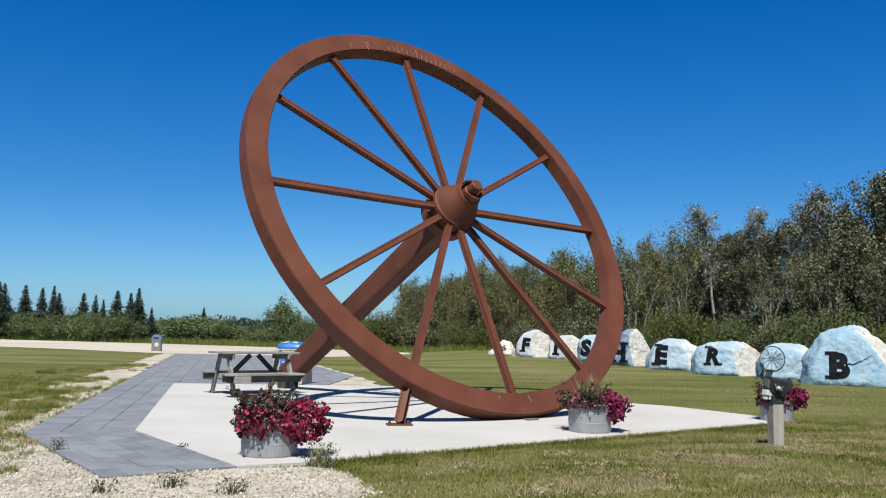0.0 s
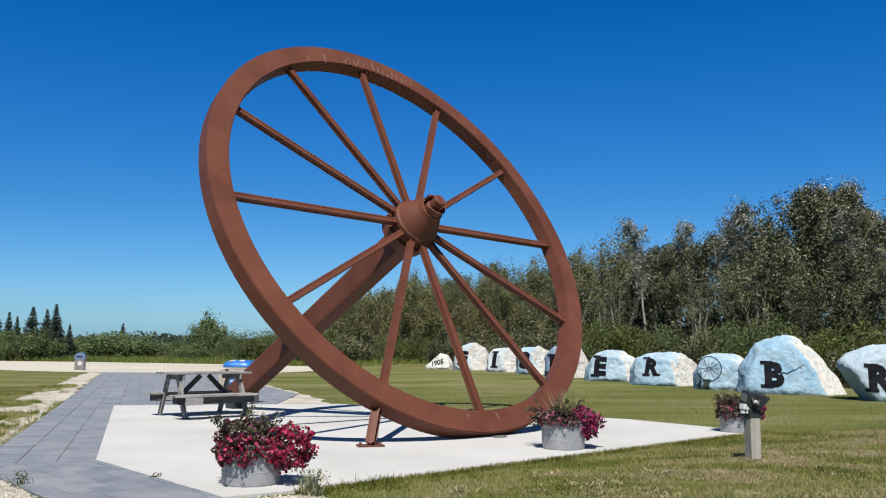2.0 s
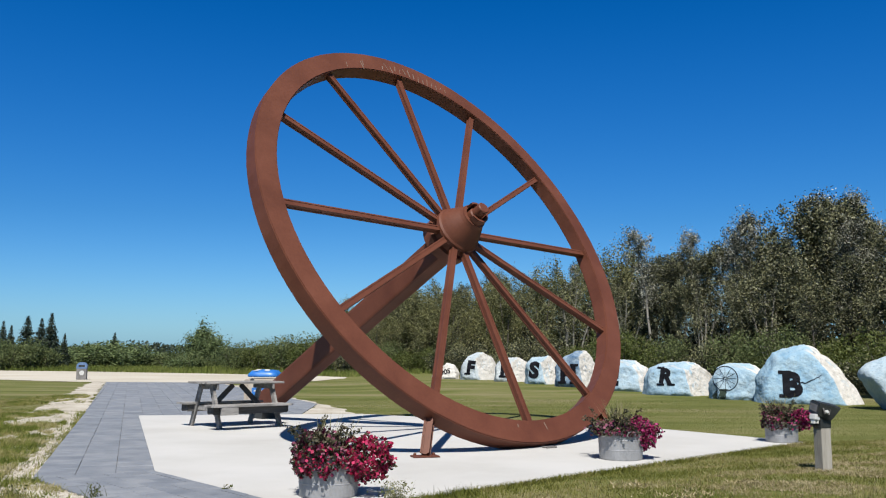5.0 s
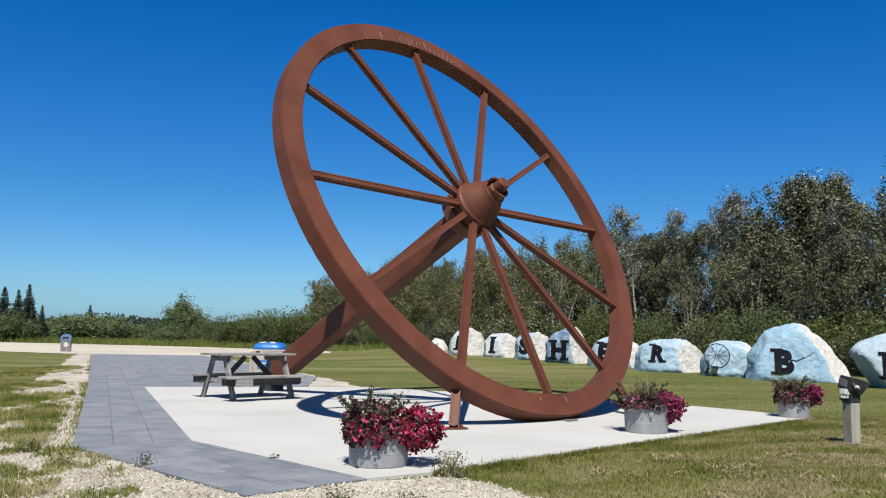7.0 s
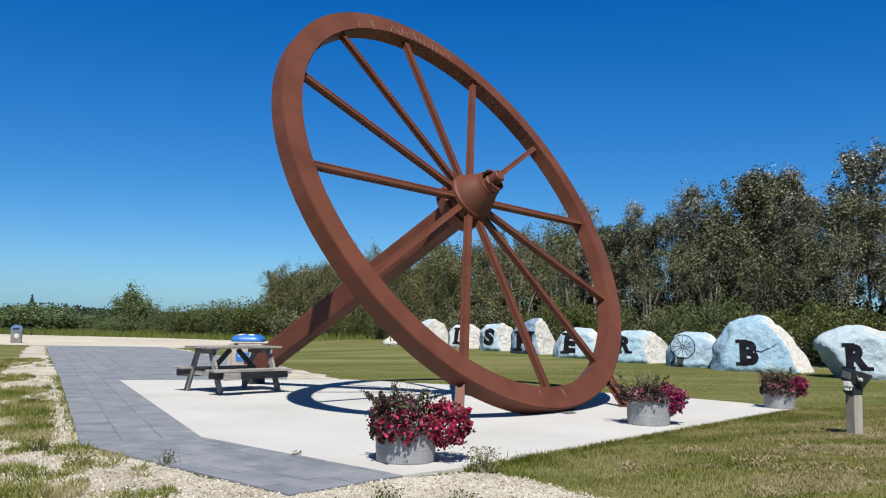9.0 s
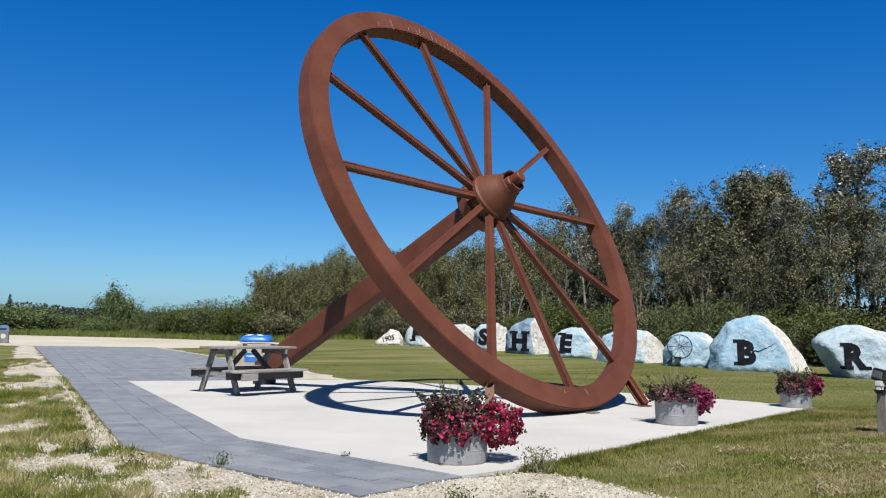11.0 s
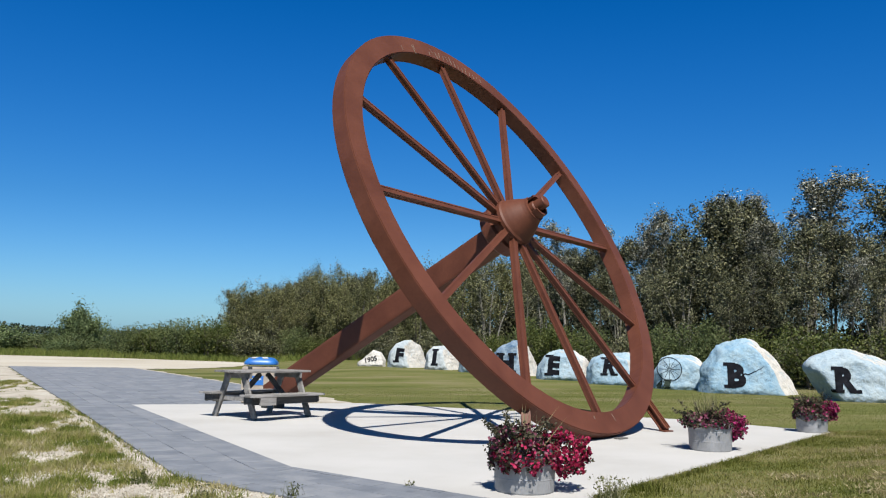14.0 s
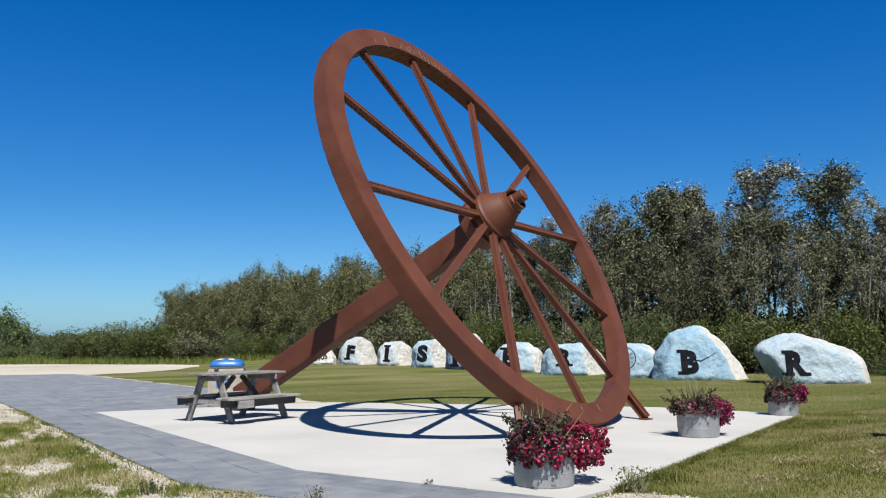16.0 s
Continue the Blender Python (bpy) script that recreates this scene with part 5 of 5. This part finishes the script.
def field(n, x0, x1, y0, y1, rng, keep_gravel=0.0):
    x, y = rng.uniform(x0, x1, n), rng.uniform(y0, y1, n)
    ok = np.ones(n, bool)
    for p in HARD:
        ok &= ~inside(x, y, p)
    jx, jy = x + rng.normal(0, 0.12, n), y + rng.normal(0, 0.12, n)
    g = np.zeros(n, bool)
    for p in SOFT:
        g |= inside(jx, jy, p)
    clump = np.array([noise.noise(Vector((a * 0.9, b * 0.9, 3.0))) + 0.6 * noise.noise(Vector((a * 2.9, b * 2.9, 8.0))) for a, b in zip(x, y)])
    away = -(x + 4.62) * 0.961 - (y - 10.55) * 0.274
    limit = np.where(away > 0, 0.3 - 0.75 * np.clip((away - 0.2) / 1.1, 0, 1), 0.34)
    ok &= ~g | (clump > limit) & (rng.uniform(0, 1, n) < keep_gravel)
    return x[ok], y[ok]


def blades(name, n, box4, hgt, wid, mat, label, seed, keep=0.0, lean=0.8):
    rng = np.random.default_rng(seed)
    x, y = field(n, *box4, rng, keep)
    tall = np.array([1.0 + 0.5 * noise.noise(Vector((a * 0.9, b * 0.9, 9.0))) for a, b in zip(x, y)])
    feet = np.stack([x, y, [-0.03 + ground_z(a, b) for a, b in zip(x, y)]], 1)
    me = blade_mesh(name, feet, rng.uniform(*hgt, len(x)) * tall, rng.uniform(*wid, len(x)), rng, mat, lean)
    return tagged(new(name, me), label, "grass", kind="stuff")


blades("lawn_grass", 190000, (-1.2, 10.5, 5.2, 14.8), (0.016, 0.04), (0.007, 0.013), BLADE, "short mown lawn grass with dry stalks", 21, 0.5)
blades("lawn_grass", 210000, (-12.0, -4.0, 4.6, 22.0), (0.03, 0.09), (0.008, 0.016), VERGE, "patchy verge grass beside the path", 22, 0.0)
blades("lawn_grass", 200000, (-6.0, 20.0, 14.5, 29.0), (0.008, 0.02), (0.007, 0.014), LAWNBLADE, "lawn between the pad and the boulders", 23)
blades("lawn_grass", 90000, (-18.0, -6.0, 14.0, 30.0), (0.008, 0.02), (0.008, 0.016), LAWNBLADE, "lawn beside the paved path", 24, 0.0)
blades("meadow_grass", 90000, (-75.0, 14.0, 58.0, 96.0), (0.2, 0.55), (0.03, 0.07), MEADOW, "taller rough grass beyond the road", 25)

# grass leaning over the edge of the pad
rng = np.random.default_rng(27)
n = 9000
f, off = rng.uniform(0, 1, n), np.abs(rng.normal(0.015, 0.05, n))
x, y = -0.9 + 6.95 * f + 0.627 * off, 8.86 + 5.59 * f - 0.779 * off
feet = np.stack([x, y, [-0.03 + ground_z(a, b) for a, b in zip(x, y)]], 1)
tagged(new("edge_grass", blade_mesh("edge_grass", feet, rng.uniform(0.03, 0.075, n), rng.uniform(0.006, 0.012, n), rng, BLADE, 1.2)), "uncut grass leaning over the edge of the pad", "grass", kind="stuff")

# straw lying in the worn band of the lawn
rng = np.random.default_rng(41)
x, y = rng.uniform(-0.7, 8.0, 330000), rng.uniform(5.4, 14.0, 330000)
d = (x + 0.9) * 0.627 - (y - 8.86) * 0.779
dry = np.array([noise.noise(Vector((a * 0.8, b * 1.7, 2.0))) + 0.5 * noise.noise(Vector((a * 3.1, b * 4.5, 6.0))) for a, b in zip(x, y)])
ok = rng.uniform(0, 1, len(x)) < np.clip((d - 0.9) / 0.8, 0, 1) * np.clip(0.0 + 2.8 * dry, 0.02, 1) * np.clip((7.0 - d) / 3, 0.15, 1)
for p in HARD + [GRAVEL_FRONT]:
    ok &= ~inside(x, y, p)
x, y = x[ok], y[ok]
feet = np.stack([x, y, [-0.02 + ground_z(a, b) for a, b in zip(x, y)]], 1)
tagged(new("dry_grass", blade_mesh("dry_grass", feet, rng.uniform(0.014, 0.032, len(x)), 0.007, rng, STRAW, 2.0)), "dry straw-coloured grass in the worn lawn", "grass", kind="stuff")

# clumps of verge grass in the gravel: centre, half widths, height
TUFTS = [(-7.0, 17.3, 0.5, 0.9, 0.17), (-6.7, 13.4, 1.3, 0.9, 0.16), (-5.95, 11.3, 1.2, 0.8, 0.15), (-4.52, 10.02, 0.6, 0.32, 0.12), (-5.0, 8.6, 0.95, 0.8, 0.16), (-3.8, 7.95, 0.35, 0.22, 0.08), (-5.9, 12.3, 0.8, 0.4, 0.12), (-7.8, 15.8, 1.0, 1.1, 0.16), (-8.9, 20.3, 0.6, 1.2, 0.12), (-10.9, 27.0, 0.6, 2.4, 0.12), (-4.15, 8.95, 0.25, 0.16, 0.08), (-5.8, 9.8, 0.8, 0.5, 0.12), (-6.4, 14.9, 0.5, 0.6, 0.12)]
rng = np.random.default_rng(43)
fx, fy, fh = [], [], []
for cx, cy, rx, ry, hh in TUFTS:
    n = int(16000 * rx * ry) + 600
    a, r = rng.uniform(0, 6.283, n), np.sqrt(rng.uniform(0, 2.2, n))
    px, py = cx + rx * r * np.cos(a), cy + ry * r * np.sin(a)
    gap = np.array([noise.noise(Vector((u * 1.7, v * 1.1, 5.0))) + 0.8 * noise.noise(Vector((u * 5, v * 3.5, 1.0))) for u, v in zip(px, py)])
    ok = gap > -0.8 + 0.62 * r
    off = -(px + 4.62) * 0.961 - (py - 10.55) * 0.274
    ok &= (off > 0.16 + 0.25 * np.abs(gap)) | (py < 10.4)
    for p in HARD:
        ok &= ~inside(px, py, p)
    fx.append(px[ok]); fy.append(py[ok])
    fh.append(hh * rng.uniform(0.3, 1.0, ok.sum()) * np.clip(0.55 + 0.7 * gap[ok], 0.25, 1.2))
# thin growth between the clumps, denser away from the path
n = 130000
px, py = rng.uniform(-12.5, -3.4, n), 7.0 + 24.0 * rng.uniform(0, 1, n) ** 1.4
away = -(px + 4.62) * 0.961 - (py - 10.55) * 0.274
gap = np.array([noise.noise(Vector((u * 1.1, v * 0.8, 2.0))) + 0.8 * noise.noise(Vector((u * 4.2, v * 3.0, 7.0))) for u, v in zip(px, py)])
ok = (inside(px, py, GRAVEL_LEFT) | inside(px, py, GRAVEL_FRONT)) & (gap > 0.38 - 0.5 * np.clip(away - 0.3 - 0.06 * np.clip(py - 12, 0, 20), -0.5, 1.5)) & (away > -0.6)
fx.append(px[ok]); fy.append(py[ok])
fh.append(rng.uniform(0.03, 0.1, ok.sum()))
fx, fy, fh = np.concatenate(fx), np.concatenate(fy), np.concatenate(fh)
tagged(new("verge_grass", blade_mesh("verge_grass", np.stack([fx, fy, np.full(len(fx), -0.03)], 1), fh, rng.uniform(0.008, 0.016, len(fx)), rng, VERGE, 1.3)), "uneven clumps of green grass in the gravel verge", "grass", kind="stuff")

rng = np.random.default_rng(31)
n = 60000
x, y = rng.uniform(-8.0, 0.6, n), 5.6 + 10.4 * rng.uniform(0, 1, n) ** 1.5
ok = inside(x, y, GRAVEL_FRONT) | inside(x, y, GRAVEL_LEFT)
x, y = x[ok], y[ok]
verts, faces = [], []
octa = [(1, 0, 0), (-1, 0, 0), (0, 1, 0), (0, -1, 0), (0, 0, 1), (0, 0, -1)]
tri = [(0, 2, 4), (2, 1, 4), (1, 3, 4), (3, 0, 4), (2, 0, 5), (1, 2, 5), (3, 1, 5), (0, 3, 5)]
for a, b in zip(x, y):
    s = 0.007 + 0.012 * rng.uniform() ** 2
    rot = Euler(rng.uniform(0, 6.28, 3)).to_matrix()
    sc = rng.uniform(0.6, 1.2, 3) * s
    k = len(verts)
    for v in octa:
        q = rot @ Vector([c * t for c, t in zip(v, sc)])
        verts.append((a + q.x, b + q.y, -0.015 + q.z))
    faces += [(k + i, k + j, k + m) for i, j, m in tri]
tagged(raw_part("loose_gravel", verts, faces, STONE), "loose pale limestone chips", "gravel", kind="stuff")


def weed(seed, x, y, h, r, n, mat, label, leafy=2):
    rng = np.random.default_rng(seed)
    w = holder("weed", pose(x, y, -0.02), label, "weed", "weeds in the gravel")
    feet = np.stack([rng.normal(0, r * 0.35, n), rng.normal(0, r * 0.35, n), np.zeros(n)], 1)
    o = tagged(new("stalk", blade_mesh("stalk", feet, rng.uniform(0.4, 1.0, n) * h, 0.01, rng, mat, 0.9)), kind="stuff")
    o.parent = w
    if not leafy:
        return
    c = np.stack([rng.normal(0, r * 0.5, n * leafy), rng.normal(0, r * 0.5, n * leafy), rng.uniform(0.05, 0.9, n * leafy) * h], 1)
    o = new("leafage", leaf_mesh("leafage", c, rng.uniform(0.015, 0.04, n * leafy), rng, mat, 0.5))
    tagged(o, kind="stuff")
    o.parent = w


weed(1, -0.74, 8.74, 0.25, 0.15, 110, PALEWEED, "leafy pale-flowered weed at the corner of the pad", 3)
weed(2, -0.1, 9.2, 0.13, 0.4, 170, BLADE, "tuft of tall grass at the corner of the pad", 0)
weed(3, -3.55, 9.25, 0.16, 0.1, 26, WEED, "thin weed growing at the edge of the paving")
weed(4, -1.75, 7.5, 0.14, 0.14, 40, WEED, "dry weed in the gravel")
weed(5, -2.2, 7.2, 0.1, 0.1, 30, WEED, "small weed in the gravel")
weed(6, -1.2, 7.3, 0.12, 0.13, 40, WEED, "dark green weed in the gravel")
weed(7, -4.9, 10.2, 0.16, 0.15, 50, WEED, "weed in the gravel beside the paving")
weed(8, -4.3, 9.3, 0.12, 0.14, 40, WEED, "weed in the gravel beside the paving")
weed(9, -2.42, 9.7, 0.07, 0.05, 14, WEED, "small weed in the joint of the paving")

for k, (x, y, r) in enumerate(((1.63, 9.5, 0.13), (1.86, 8.58, 0.2), (2.75, 9.3, 0.14), (1.15, 7.3, 0.16), (0.62, 8.72, 0.12), (2.3, 7.9, 0.15))):
    rng = np.random.default_rng(60 + k)
    n = 130
    feet = np.stack([rng.normal(0, r, n), rng.normal(0, r * 0.45, n), rng.uniform(0, 0.03, n)], 1)
    o = tagged(new("thatch", blade_mesh("thatch", feet, rng.uniform(0.015, 0.035, n), 0.014, rng, STRAW, 3.0)), "small heap of dry mown grass on the lawn", "dry grass", "heaps of dry grass", kind="stuff")
    o.matrix_basis = pose(x, y, -0.012 + ground_z(x, y), 0, 0, 20 * k)

# ---- pavers ----


def clip(poly, a, b):
    """The part of a convex polygon on the left of the line from a to b."""
    out = []
    side = lambda p: (b[0] - a[0]) * (p[1] - a[1]) - (b[1] - a[1]) * (p[0] - a[0])
    for p, q in zip(poly, poly[1:] + poly[:1]):
        sp, sq = side(p), side(q)
        if sp >= 0:
            out.append(p)
        if sp * sq < 0:
            f = sp / (sp - sq)
            out.append((p[0] + (q[0] - p[0]) * f, p[1] + (q[1] - p[1]) * f))
    return out


def area(p):
    return 0.5 * sum(a[0] * b[1] - b[0] * a[1] for a, b in zip(p, p[1:] + p[:1]))


def slab(poly, top, verts, faces):
    """A paver with a broken upper edge."""
    cx, cy = sum(p[0] for p in poly) / len(poly), sum(p[1] for p in poly) / len(poly)
    k, n = len(verts), len(poly)
    inset = lambda p, d: (p[0] + (cx - p[0]) * d, p[1] + (cy - p[1]) * d)
    verts += [(*inset(p, 0.006), -0.03) for p in poly] + [(*inset(p, 0.006), top - 0.003) for p in poly] + [(*inset(p, 0.02), top) for p in poly]
    for r in (0, n):
        faces += [(k + r + i, k + r + (i + 1) % n, k + r + n + (i + 1) % n, k + r + n + i) for i in range(n)]
    faces.append(tuple(k + 2 * n + i for i in range(n)))


def lay(region, origin, way, length, width, parent, near_limit, rng):
    """Lays pavers in running bond over a convex region."""
    if area(region) < 0:
        region = region[::-1]
    u = Vector(way).normalized()
    v = Vector((-u.y, u.x))
    o = Vector(origin)
    loc = [((Vector(p) - o).dot(u), (Vector(p) - o).dot(v)) for p in region]
    a0, a1 = min(p[0] for p in loc), max(p[0] for p in loc)
    b0, b1 = min(p[1] for p in loc), max(p[1] for p in loc)
    sv, sf, shared, count = [], [], None, 0
    for j in range(int(b0 // width) - 1, int(b1 // width) + 2):
        for i in range(int(a0 // length) - 2, int(a1 // length) + 2):
            s = i * length + (0.5 * length if j % 2 else 0.0)
            g = 0.0025
            rect = [(s + g, j * width + g), (s + length - g, j * width + g), (s + length - g, (j + 1) * width - g), (s + g, (j + 1) * width - g)]
            w = [tuple(o + u * p + v * q) for p, q in rect]
            c = w
            for a, b in zip(region, region[1:] + region[:1]):
                c = clip(c, a, b)
                if len(c) < 3:
                    break
            if len(c) < 3 or abs(area(c)) < 0.004:
                continue
            top = 0.0 + rng.uniform(-0.003, 0.003)
            cx, cy = sum(p[0] for p in c) / len(c), sum(p[1] for p in c) / len(c)
            if cy < near_limit:
                vs, fs = [], []
                slab([(p[0] - cx, p[1] - cy) for p in c], 0.0, vs, fs)
                whole = abs(area(c) - (length - 2 * g) * (width - 2 * g)) < 1e-6
                if whole and shared:
                    ob = new("paver", shared)
                else:
                    ob = raw_part("paver", vs, fs, PAVER)
                    if whole:
                        shared = ob.data
                ob.parent = parent
                ob.location = (cx, cy, top)
                count += 1
            else:
                slab(c, top, sv, sf)
    if sf:
        ob = raw_part("far_pavers", sv, sf, PAVER, parent)
        tagged(ob, "blue-grey pavers", kind="stuff")
    return count


rng = random.Random(8)
lay(PATH_NEAR, (-4.62, 10.55), (2.17, -2.77), 0.45, 0.225, BEDS[0], 100, rng)
lay(PATH_STRIP, (-4.62, 10.55), (-2.78, 9.75), 0.45, 0.418, BEDS[1], 100, rng)
lay(PLAZA, (-4.62, 10.55), (-2.78, 9.75), 0.45, 0.418, BEDS[2], 23.5, rng)
